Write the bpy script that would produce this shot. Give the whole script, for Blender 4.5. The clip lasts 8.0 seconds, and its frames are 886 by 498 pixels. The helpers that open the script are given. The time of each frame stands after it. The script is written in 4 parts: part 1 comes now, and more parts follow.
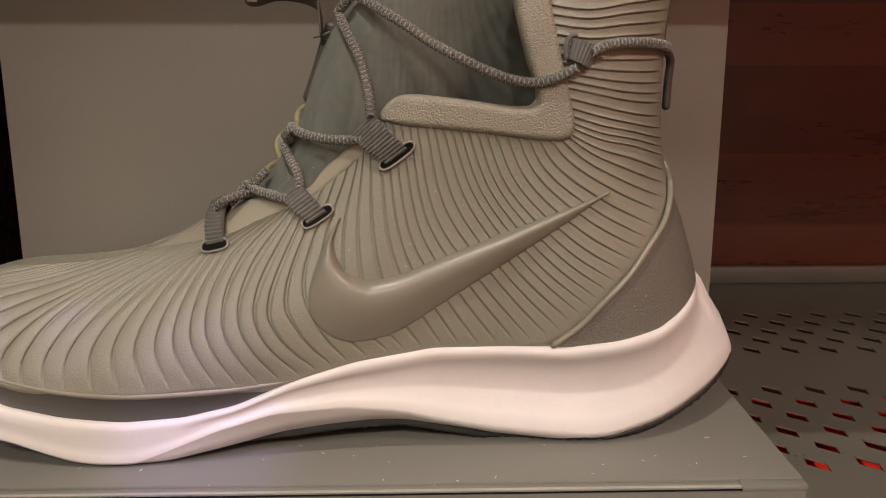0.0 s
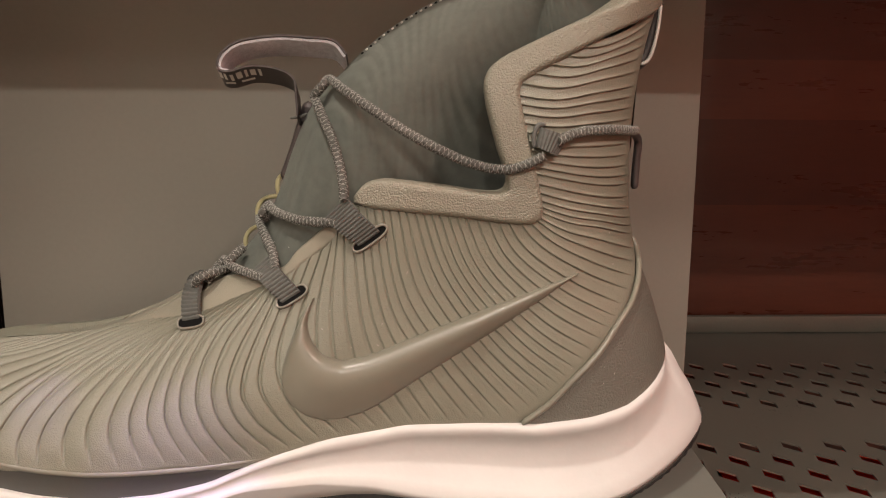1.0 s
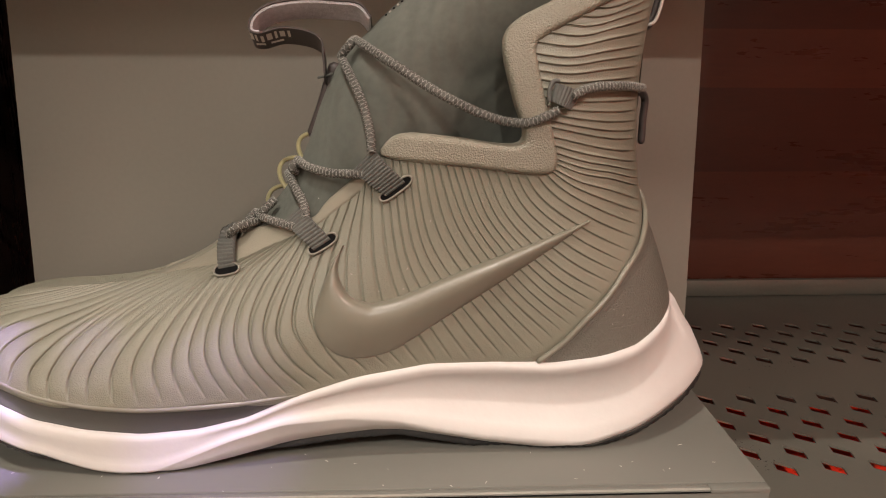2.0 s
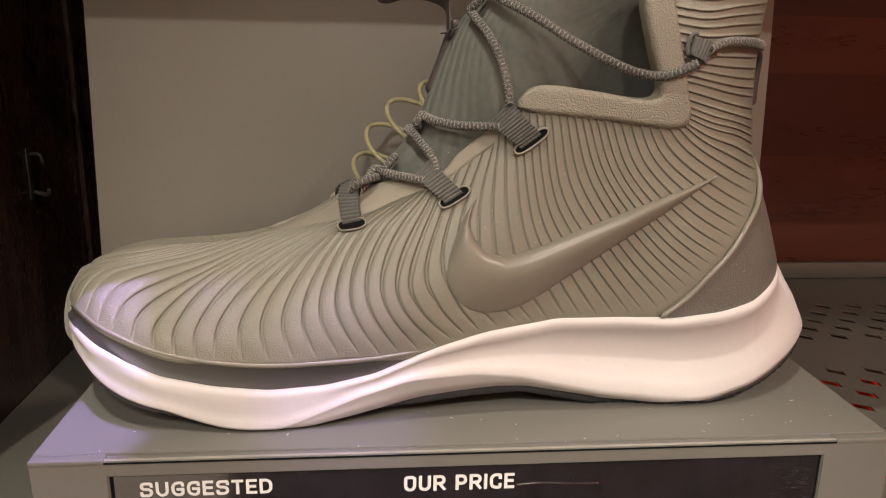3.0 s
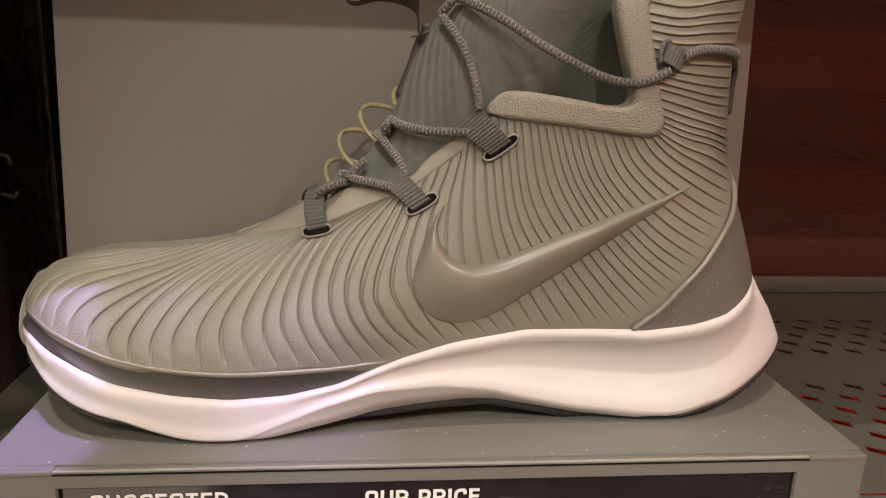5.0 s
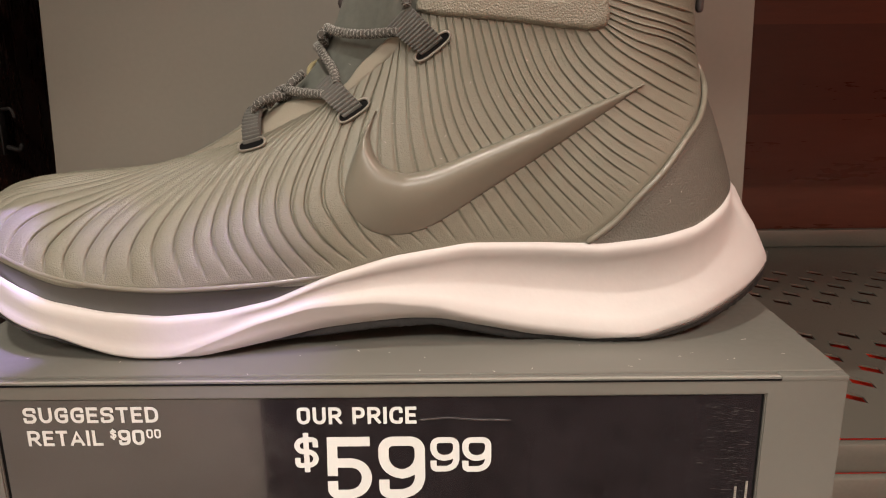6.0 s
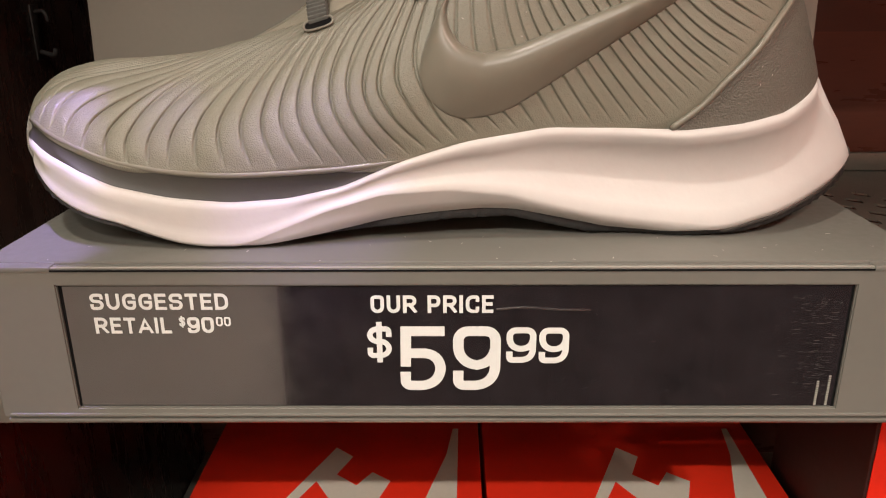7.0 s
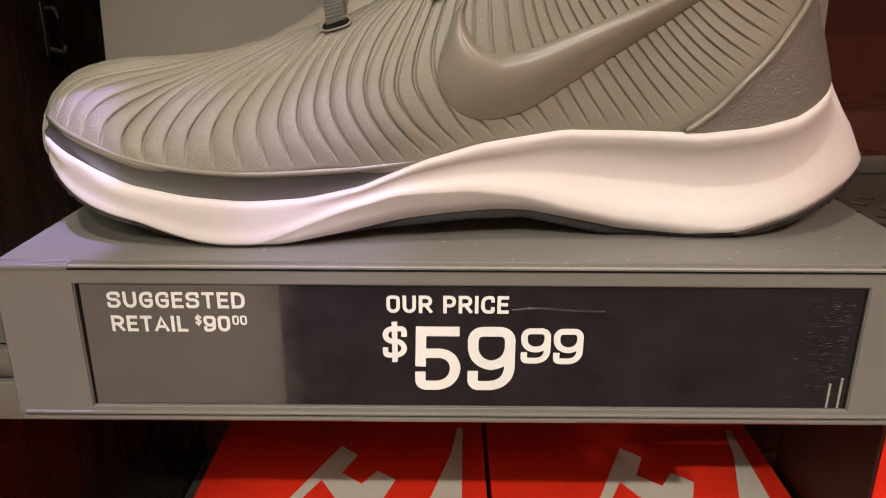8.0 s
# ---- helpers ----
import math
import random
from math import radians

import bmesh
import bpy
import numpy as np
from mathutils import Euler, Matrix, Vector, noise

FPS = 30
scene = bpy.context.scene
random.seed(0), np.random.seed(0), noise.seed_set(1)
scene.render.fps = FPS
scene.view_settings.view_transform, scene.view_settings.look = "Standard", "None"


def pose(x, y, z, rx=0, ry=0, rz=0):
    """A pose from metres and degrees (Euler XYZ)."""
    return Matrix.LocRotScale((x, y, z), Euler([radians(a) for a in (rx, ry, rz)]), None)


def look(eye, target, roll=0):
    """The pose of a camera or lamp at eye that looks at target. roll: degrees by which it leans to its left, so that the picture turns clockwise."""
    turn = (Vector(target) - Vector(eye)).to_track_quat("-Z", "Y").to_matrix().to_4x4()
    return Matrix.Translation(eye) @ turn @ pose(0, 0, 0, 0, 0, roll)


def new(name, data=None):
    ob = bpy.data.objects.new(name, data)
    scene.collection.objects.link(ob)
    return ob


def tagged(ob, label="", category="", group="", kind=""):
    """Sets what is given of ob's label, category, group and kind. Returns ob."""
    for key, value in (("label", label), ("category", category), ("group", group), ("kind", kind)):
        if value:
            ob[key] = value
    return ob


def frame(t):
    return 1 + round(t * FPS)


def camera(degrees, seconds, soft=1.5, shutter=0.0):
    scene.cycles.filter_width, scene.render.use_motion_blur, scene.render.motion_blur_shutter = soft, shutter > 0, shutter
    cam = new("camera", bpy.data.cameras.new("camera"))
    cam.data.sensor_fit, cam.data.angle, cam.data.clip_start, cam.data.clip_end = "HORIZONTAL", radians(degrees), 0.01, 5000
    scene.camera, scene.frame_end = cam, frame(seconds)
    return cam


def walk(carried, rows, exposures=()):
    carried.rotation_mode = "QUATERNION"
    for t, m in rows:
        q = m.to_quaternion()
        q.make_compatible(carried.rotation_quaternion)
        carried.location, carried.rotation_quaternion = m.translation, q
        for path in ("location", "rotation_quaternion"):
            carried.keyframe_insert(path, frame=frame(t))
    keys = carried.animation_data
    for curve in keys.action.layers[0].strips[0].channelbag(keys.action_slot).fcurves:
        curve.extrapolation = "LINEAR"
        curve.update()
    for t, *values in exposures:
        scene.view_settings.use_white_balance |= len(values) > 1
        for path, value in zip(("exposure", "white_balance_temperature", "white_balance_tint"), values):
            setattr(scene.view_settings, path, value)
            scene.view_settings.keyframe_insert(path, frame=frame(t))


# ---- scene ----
cam = camera(60.3, 8.0, soft=1.1)
PATH = [
    (0, (0.029, -0.225, 0.148), (0.08, 1.698, -0.398), 0.1),
    (0.5, (0.037, -0.224, 0.158), (0.103, 1.711, -0.343), 0.3),
    (1, (0.036, -0.226, 0.167), (0.108, 1.716, -0.307), 0.5),
    (1.2, (0.033, -0.227, 0.169), (0.125, 1.71, -0.322), 0.3),
    (2.3, (0.016, -0.254, 0.153), (0.1, 1.673, -0.375), 0.3),
    (2.5, (-0.005, -0.256, 0.147), (0.119, 1.675, -0.357), 0.5),
    (3, (-0.038, -0.247, 0.142), (0.142, 1.676, -0.377), 1.1),
    (3.5, (-0.055, -0.238, 0.14), (0.198, 1.679, -0.37), 1.9),
    (4, (-0.074, -0.237, 0.139), (0.208, 1.68, -0.359), 2.3),
    (4.5, (-0.068, -0.239, 0.138), (0.226, 1.679, -0.346), 2.6),
    (4.7, (-0.057, -0.24, 0.14), (0.22, 1.679, -0.351), 2.6),
    (5.8, (0.033, -0.242, 0.126), (0.04, 1.697, -0.365), -0.4),
    (6, (0.023, -0.237, 0.109), (0.024, 1.694, -0.412), -0.5),
    (6.5, (0.006, -0.23, 0.086), (-0.008, 1.671, -0.534), -0.5),
    (7, (-0.001, -0.233, 0.087), (-0.019, 1.655, -0.572), -0.3),
    (7.5, (-0.007, -0.234, 0.087), (-0.024, 1.653, -0.577), -0.0),
    (8, (-0.007, -0.234, 0.088), (-0.02, 1.653, -0.574), 0.2),
]
walk(cam, [(t, look(eye, target, roll)) for t, eye, target, roll in PATH],
     [(0.0, -0.68), (0.5, -0.58), (1.0, -0.50), (2.5, -0.53), (4.5, -0.57), (6.5, -0.56), (8.0, -0.57)])

# ---- light ----
world = bpy.data.worlds.new("world")
world.use_nodes = True
world.node_tree.nodes["Background"].inputs[0].default_value = (0.9, 0.8, 0.7, 1)
world.node_tree.nodes["Background"].inputs[1].default_value = 0.02
scene.world = world
scene.view_settings.exposure = -0.62


def lamp(name, kind, place, target, watts, colour, size=0.1, cone=None, blend=0.3):
    data = bpy.data.lights.new(name, kind)
    data.energy, data.color = watts, colour
    if kind == "AREA":
        data.shape, data.size = "DISK", size
    else:
        data.shadow_soft_size = size
    if cone:
        data.spot_size, data.spot_blend = radians(cone), blend
    ob = new(name, data)
    ob.matrix_world = look(place, target)
    return ob


# warm spots: one steep, one low across the aisle; three cool ones overhead; the rest are added: a spot for the boxes,
# soft fill from the ceiling, a wash on the red wall
lamp("warm_spot", "SPOT", (-0.42, -0.58, 1.88), (0.0, 0.08, 0.05), 140, (1.0, 0.905, 0.80), 0.014, 34, 0.6)
lamp("warm_spot", "SPOT", (0.10, -2.35, 1.94), (0.02, 0.10, -0.05), 172, (1.0, 0.915, 0.82), 0.02, 30, 0.5)
lamp("track_spot_cool", "SPOT", (-0.26, -0.07, 1.9), (-0.186, 0.03, 0.02), 430, (0.50, 0.36, 1.0), 0.006, 4.0, 0.14)
lamp("track_spot_cool", "SPOT", (-0.02, -1.00, 1.9), (-0.050, 0.019, 0.002), 220, (0.50, 0.36, 1.0), 0.006, 2.2, 1.0)
lamp("track_spot_cool", "SPOT", (-0.16, -0.30, 1.9), (-0.098, 0.030, 0.047), 90, (0.50, 0.36, 1.0), 0.002, 1.0, 1.0)
# added spot, unseen, only to brighten the box lids
lamp("warm_spot", "SPOT", (0.20, -2.35, 1.94), (0.03, 0.10, -0.34), 250, (1.0, 0.915, 0.82), 0.02, 9, 0.4)
# unseen fill: one brightens the south wall, one the floor mirrored in the label
lamp("ceiling_fill", "AREA", (-0.35, -2.9, 1.95), (-0.3, -3.7, 0.2), 125, (1.0, 0.895, 0.79), 2.2)
lamp("ceiling_fill", "AREA", (-1.3, -2.0, 1.95), (-1.3, -2.02, 0.0), 40, (1.0, 0.895, 0.79), 1.2)
# added lamp, unseen; its light off the red wall reddens the panel
lamp("red_bounce_fill", "AREA", (1.45, -1.3, 1.9), (2.0, -1.0, 0.3), 70, (1.0, 0.80, 0.68), 0.3)


# ---- materials ----
def material(name, colour, rough=0.5, metal=0.0, spread=0.12, grain=900.0, relief=0.0, blotch=25.0, wear=0.0, kind="noise", coat=0.0, spec=0.5, squash=(1, 1, 1)):
    """Colour varies at two scales, roughness with it; relief: height in metres of the fine grain."""
    m = bpy.data.materials.new(name)
    m.use_nodes = True
    nodes, links = m.node_tree.nodes, m.node_tree.links
    bsdf = nodes["Principled BSDF"]
    bsdf.inputs["Metallic"].default_value = metal
    bsdf.inputs["Coat Weight"].default_value = coat
    bsdf.inputs["Specular IOR Level"].default_value = spec
    at = nodes.new("ShaderNodeTexCoord")
    mapping = nodes.new("ShaderNodeMapping")
    mapping.inputs["Scale"].default_value = squash
    links.new(at.outputs["Object"], mapping.inputs["Vector"])
    big, fine = nodes.new("ShaderNodeTexNoise"), nodes.new("ShaderNodeTexNoise")
    big.inputs["Scale"].default_value, fine.inputs["Scale"].default_value = blotch, grain * 0.4
    big.inputs["Detail"].default_value = 5
    for n in (big, fine):
        links.new(mapping.outputs[0], n.inputs["Vector"])
    both = nodes.new("ShaderNodeMath")
    both.operation = "MULTIPLY_ADD"
    links.new(big.outputs[0], both.inputs[0])
    both.inputs[1].default_value = 0.65
    half_fine = nodes.new("ShaderNodeMath")
    half_fine.operation = "MULTIPLY"
    half_fine.inputs[1].default_value = 0.35
    links.new(fine.outputs[0], half_fine.inputs[0])
    links.new(half_fine.outputs[0], both.inputs[2])
    ramp = nodes.new("ShaderNodeValToRGB")
    ramp.color_ramp.elements[0].position, ramp.color_ramp.elements[1].position = 0.3, 0.7
    ramp.color_ramp.elements[0].color = (*[v * (1 - spread) for v in colour], 1)
    ramp.color_ramp.elements[1].color = (*[min(1, v * (1 + spread)) for v in colour], 1)
    links.new(both.outputs[0], ramp.inputs[0])
    links.new(ramp.outputs[0], bsdf.inputs["Base Color"])
    r = nodes.new("ShaderNodeMapRange")
    r.inputs["From Min"].default_value, r.inputs["From Max"].default_value = 0.3, 0.7
    r.inputs["To Min"].default_value, r.inputs["To Max"].default_value = max(0.02, rough - 0.06 - wear), min(1, rough + 0.06 + wear)
    links.new(both.outputs[0], r.inputs["Value"])
    links.new(r.outputs[0], bsdf.inputs["Roughness"])
    if relief:
        bump = nodes.new("ShaderNodeBump")
        bump.inputs["Distance"].default_value = relief
        bump.inputs["Strength"].default_value = 1.0
        if kind == "pebble":
            tex = nodes.new("ShaderNodeTexVoronoi")
            tex.feature = "F1"
            tex.inputs["Scale"].default_value = grain
            links.new(tex.outputs["Distance"], bump.inputs["Height"])
            bump.invert = True
        elif kind == "lines":
            tex = nodes.new("ShaderNodeTexWave")
            tex.inputs["Scale"].default_value = grain
            tex.inputs["Distortion"].default_value = 1.5
            tex.inputs["Detail"].default_value = 2
            links.new(tex.outputs["Fac"], bump.inputs["Height"])
        else:
            tex = nodes.new("ShaderNodeTexNoise")
            tex.inputs["Scale"].default_value = grain
            tex.inputs["Detail"].default_value = 3
            links.new(tex.outputs[0], bump.inputs["Height"])
        links.new(mapping.outputs[0], tex.inputs["Vector"])
        links.new(bump.outputs[0], bsdf.inputs["Normal"])
    return m


RUBBER = material("ribbed_rubber", (0.190, 0.184, 0.142), 0.37, spread=0.08, grain=1900, relief=0.00013, kind="pebble")
SMOOTH = material("smooth_rubber", (0.185, 0.172, 0.135), 0.33, spread=0.03, wear=-0.05)
EYESTAY = material("eyestay_rubber", (0.245, 0.222, 0.172), 0.5, spread=0.07, grain=1900, relief=0.00013, kind="pebble")
COUNTER = material("counter_rubber", (0.122, 0.115, 0.095), 0.5, spread=0.09, grain=1300, relief=0.00030, kind="pebble")
BAND = material("mudguard_rubber", (0.046, 0.044, 0.039), 0.45, spread=0.08, grain=1500, relief=0.00003)
COLLAR = material("pebbled_collar", (0.222, 0.206, 0.160), 0.46, spread=0.08, grain=1500, relief=0.00034, kind="pebble")
SOCK = material("knit_sock", (0.146, 0.153, 0.131), 0.85, spread=0.2, grain=800, relief=0.00026, kind="lines", spec=0.2)
FOAM = material("white_foam", (0.55, 0.525, 0.505), 0.55, spread=0.035, grain=600, relief=0.00004, blotch=40)
OUTSOLE = material("black_outsole", (0.02, 0.02, 0.02), 0.6, spread=0.2, grain=900, relief=0.0003)
BUMPER = material("grey_outsole_rim", (0.21, 0.20, 0.18), 0.6, spread=0.1, grain=700, relief=0.0003, kind="lines", squash=(0.2, 0.2, 1))
LACE = material("braided_lace", (0.085, 0.082, 0.072), 0.75, spread=0.6, grain=1600, relief=0.00008, spec=0.25)
TRACER = material("lace_tracer_thread", (0.27, 0.262, 0.24), 0.7, spread=0.3, spec=0.3)
WEBBING = material("webbing", (0.10, 0.099, 0.09), 0.75, spread=0.3, grain=1800, relief=0.0001, spec=0.3)
EYELET = material("eyelet_rim", (0.22, 0.205, 0.17), 0.35, spread=0.08)
DARK = material("dark_hole", (0.008, 0.008, 0.008), 0.9, spread=0.2, spec=0.05)
TAB = material("pull_tab_satin", (0.05, 0.04, 0.038), 0.45, spread=0.3, grain=1500, relief=0.00008)
FUZZ = material("felt_lining", (0.46, 0.45, 0.47), 0.95, spread=0.35, grain=1400, relief=0.0006, spec=0.1)
THREAD = material("pale_thread", (0.55, 0.52, 0.47), 0.7)
TETHER = material("yellow_tether", (0.44, 0.405, 0.23), 0.3, spread=0.1, coat=0.3)
CARD = material("grey_riser_laminate", (0.135, 0.132, 0.115), 0.42, spread=0.05, grain=700, relief=0.00002, blotch=14, wear=0.05)
PALE_GREY = material("pale_grey_strip", (0.26, 0.25, 0.22), 0.5, spread=0.15)
LABEL = material("black_label_film", (0.018, 0.015, 0.017), 0.10, spread=0.3, grain=500, wear=0.03, blotch=60, spec=1.0, coat=1.0)
SCUFF = material("film_scuff", (0.09, 0.085, 0.08), 0.5, spread=0.3)
INK = material("cream_ink", (0.64, 0.66, 0.64), 0.4, spread=0.03)
METAL = material("olive_shelf_metal", (0.148, 0.140, 0.117), 0.36, metal=0.35, spread=0.12, grain=1400, relief=0.00003, blotch=12, wear=0.06)
PANEL = material("grey_back_panel", (0.212, 0.198, 0.168), 0.36, spread=0.05, blotch=8)
WOOD = material("dark_stained_wood", (0.068, 0.0185, 0.0105), 0.3, spread=0.2, grain=160, relief=0.0001, blotch=6, squash=(1, 1, 6), coat=0.2)
wood, wood_links = WOOD.node_tree.nodes, WOOD.node_tree.links
board_tint = wood.new("ShaderNodeHueSaturation")
by_board, board_value = wood.new("ShaderNodeObjectInfo"), wood.new("ShaderNodeMapRange")
board_value.inputs["To Min"].default_value, board_value.inputs["To Max"].default_value = 0.65, 1.5
wood_links.new(by_board.outputs["Random"], board_value.inputs["Value"])
wood_links.new(board_value.outputs[0], board_tint.inputs["Value"])
wood_links.new(wood["Principled BSDF"].inputs["Base Color"].links[0].from_socket, board_tint.inputs["Color"])
wood_links.new(board_tint.outputs[0], wood["Principled BSDF"].inputs["Base Color"])
SIDE = material("black_stained_side", (0.032, 0.018, 0.0145), 0.28, spread=0.4, grain=200, relief=0.0001, blotch=8, squash=(6, 6, 1), coat=0.2)
STEEL = material("dull_steel", (0.022, 0.018, 0.016), 0.6, metal=0.2)
ORANGE = material("orange_red_card", (0.92, 0.035, 0.012), 0.45, spread=0.06, grain=600, relief=0.00003, blotch=15)
PAPER = material("cream_print", (0.62, 0.57, 0.48), 0.5, spread=0.05)
BLACKCARD = material("black_card", (0.02, 0.015, 0.013), 0.5, spread=0.2, grain=600, relief=0.00003, blotch=15)
KRAFT = material("kraft_edge", (0.42, 0.28, 0.13), 0.8, spread=0.15)
PLASTER = material("store_wall_paint", (0.78, 0.72, 0.64), 0.8, spread=0.05, blotch=2)
CONCRETE = material("store_floor", (0.80, 0.75, 0.67), 0.4, spread=0.15, blotch=3)
# colour of the added east wall that throws red light on the panel
RED_BOUNCE = material("red_bounce_wall", (0.50, 0.10, 0.06), 0.7, spread=0.06, blotch=2)
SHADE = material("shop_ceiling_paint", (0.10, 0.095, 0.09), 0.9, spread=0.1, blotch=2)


# ---- building helpers ----
def empty(name, place, label, category, group=""):
    ob = new(name)
    ob.location = place
    ob.empty_display_size = 0.01
    return tagged(ob, label, category, group)


def under(ob, parent):
    if parent is not None:
        at = parent.location.copy()
        top = parent.parent
        ob.parent = parent
        if top is None:
            ob.matrix_parent_inverse = Matrix.Translation(-at)
    return ob


def mesh_ob(name, verts, faces, mat, parent=None, label="", smooth=True, sharp=45):
    data = bpy.data.meshes.new(name)
    data.from_pydata([tuple(v) for v in verts] if len(verts) < 5000 else np.asarray(verts).tolist(), [], faces if isinstance(faces, list) else faces.tolist())
    data.materials.append(mat)
    if smooth:
        data.polygons.foreach_set("use_smooth", [True] * len(data.polygons))
        data.set_sharp_from_angle(angle=radians(sharp))
    ob = new(name, data)
    under(ob, parent)
    return tagged(ob, label)


def part(name, bm, mat, parent, label="", smooth=False):
    bmesh.ops.recalc_face_normals(bm, faces=bm.faces[:])
    data = bpy.data.meshes.new(name)
    bm.to_mesh(data)
    bm.free()
    data.materials.append(mat)
    if smooth:
        data.polygons.foreach_set("use_smooth", [True] * len(data.polygons))
        data.set_sharp_from_angle(angle=radians(40))
    ob = new(name, data)
    under(ob, parent)
    return tagged(ob, label)


def block(lo, hi, bevel=0.0, segments=2):
    """A box between two corners with rounded edges."""
    bm = bmesh.new()
    bmesh.ops.create_cube(bm, size=1)
    for v in bm.verts:
        v.co = Vector([lo[i] + (v.co[i] + 0.5) * (hi[i] - lo[i]) for i in range(3)])
    if bevel:
        bmesh.ops.bevel(bm, geom=bm.edges[:], offset=bevel, segments=segments, affect="EDGES", profile=0.5)
    return bm


def grid_faces(nu, nv, close_u=False, flip=False):
    i, j = np.meshgrid(np.arange(nu if close_u else nu - 1), np.arange(nv - 1), indexing="ij")
    a = (i * nv + j).ravel()
    b = (((i + 1) % nu) * nv + j).ravel()
    f = np.stack([a, b, b + 1, a + 1], 1)
    return f[:, ::-1] if flip else f


def dense(points, n=10):
    """A smooth curve through a few control points."""
    p = np.asarray(points, float)
    q = np.vstack([2 * p[0] - p[1], p, 2 * p[-1] - p[-2]])
    t = np.linspace(0, 1, n, endpoint=False)[:, None]
    out = []
    for i in range(len(p) - 1):
        a, b, c, d = q[i:i + 4]
        out.append(0.5 * (2 * b + (c - a) * t + (2 * a - 5 * b + 4 * c - d) * t ** 2 + (3 * b - a - 3 * c + d) * t ** 3))
    return np.vstack(out + [p[-1:]])


def even(points, n, smooth=10):
    """n points at even steps along the smooth curve."""
    p = dense(points, smooth) if smooth else np.asarray(points, float)
    s = np.r_[0, np.cumsum(np.linalg.norm(np.diff(p, axis=0), axis=1))]
    t = np.linspace(0, s[-1], n)
    return np.stack([np.interp(t, s, p[:, k]) for k in range(p.shape[1])], 1)


def tube(name, points, radius, mat, parent, label="", sides=10, steps=60, braid=0.0, pitch=0.0035, flat=1.0):
    p = even(points, steps)
    tan = np.gradient(p, axis=0)
    tan /= np.linalg.norm(tan, axis=1)[:, None] + 1e-12
    up = np.array([0.0, -1.0, 0.15])
    side = np.cross(tan, up)
    side /= np.linalg.norm(side, axis=1)[:, None] + 1e-12
    up = np.cross(side, tan)
    s = np.r_[0, np.cumsum(np.linalg.norm(np.diff(p, axis=0), axis=1))]
    a = np.linspace(0, 2 * np.pi, sides, endpoint=False)
    r = np.full((steps, sides), radius)
    if braid:
        k = 2 * np.pi / pitch
        one = np.sin(5 * a[None, :] + k * s[:, None])
        two = np.sin(5 * a[None, :] - k * s[:, None])
        r = radius * (1 + braid * (np.maximum(one, two) - 0.4))
    ends = np.clip(np.minimum(s, s[-1] - s) / (radius * 0.6), 0.25, 1)[:, None]
    r = r * np.sqrt(ends)
    v = p[:, None, :] + r[..., None] * (np.cos(a)[None, :, None] * side[:, None, :] + flat * np.sin(a)[None, :, None] * up[:, None, :])
    verts = v.reshape(-1, 3)
    i, j = np.meshgrid(np.arange(steps - 1), np.arange(sides), indexing="ij")
    k1, k2 = i * sides + j, i * sides + (j + 1) % sides
    faces = np.stack([k1, k2, k2 + sides, k1 + sides], -1).reshape(-1, 4).tolist()
    faces += [list(range(sides))[::-1], list(range((steps - 1) * sides, steps * sides))]
    return mesh_ob(name, verts, faces, mat, parent, label, sharp=70)


# ---- the boot's side surface: half its width over the side view ----
YC = 0.072
TOE_RIDGE = [(-.1605, .018), (-.163, .029), (-.1605, .0425), (-.1535, .051), (-.145, .0555), (-.131, .0585), (-.11, .0597), (-.09, .0622), (-.074, .0672), (-.060, .0740),
             (-.045, .085), (-.030, .097), (-.019, .114), (-.011, .135), (-.004, .15), (.005, .16), (.016, .171), (.029, .181), (.045, .19), (.07, .198)]
HEEL_RIDGE = [(.141, .035), (.140, .045), (.1375, .055), (.134, .066), (.129, .08), (.121, .1), (.118, .12), (.1175, .143), (.119, .16), (.121, .175), (.124, .19), (.127, .205)]
TOE_LINE, HEEL_LINE = dense(TOE_RIDGE, 6), dense(HEEL_RIDGE, 6)


def distance(x, z, line):
    p = np.stack([x.ravel(), z.ravel()], 1)
    best = np.full(len(p), 9.0)
    for a, b in zip(line[:-1], line[1:]):
        ab = b - a
        t = np.clip(((p - a) @ ab) / (ab @ ab + 1e-15), 0, 1)
        best = np.minimum(best, np.hypot(p[:, 0] - a[0] - t * ab[0], p[:, 1] - a[1] - t * ab[1]))
    return best.reshape(x.shape)


def plan_half(x):
    return np.interp(x, [-.17, -.12, -.08, -.04, -.01, .03, .06, .1, .15], [.049, .0515, .053, .051, .048, .0445, .042, .041, .040])


def half(x, z):
    f = np.clip((z - .04) / .07, 0, 1)
    f = f * f * (3 - 2 * f)
    w = .0385 * f + plan_half(x) * (1 - f)
    d1 = np.clip(distance(x, z, TOE_LINE) / .05, 0, 1)
    d2 = np.clip(distance(x, z, HEEL_LINE) / .045, 0, 1)
    return w * np.sqrt(1 - (1 - d1) ** 2) * np.sqrt(1 - (1 - d2) ** 2)


def on_side(xz, off=0.0, side=1):
    """Points of the boot's side over the side view's (x, z), off metres outside of it."""
    xz = np.asarray(xz, float)
    x, z = xz[..., 0], xz[..., 1]
    e = 0.0008
    h, hx, hz = half(x, z), half(x + e, z), half(x, z + e)
    gx, gz = (hx - h) / e, (hz - h) / e
    n = np.stack([-gx, -np.ones_like(h), -gz], -1)
    n /= np.linalg.norm(n, axis=-1)[..., None]
    p = np.stack([x, YC - h, z], -1) + np.asarray(off)[..., None] * n if np.ndim(off) else np.stack([x, YC - h, z], -1) + off * n
    if side < 0:
        p[..., 1] = 2 * YC - p[..., 1]
    return p


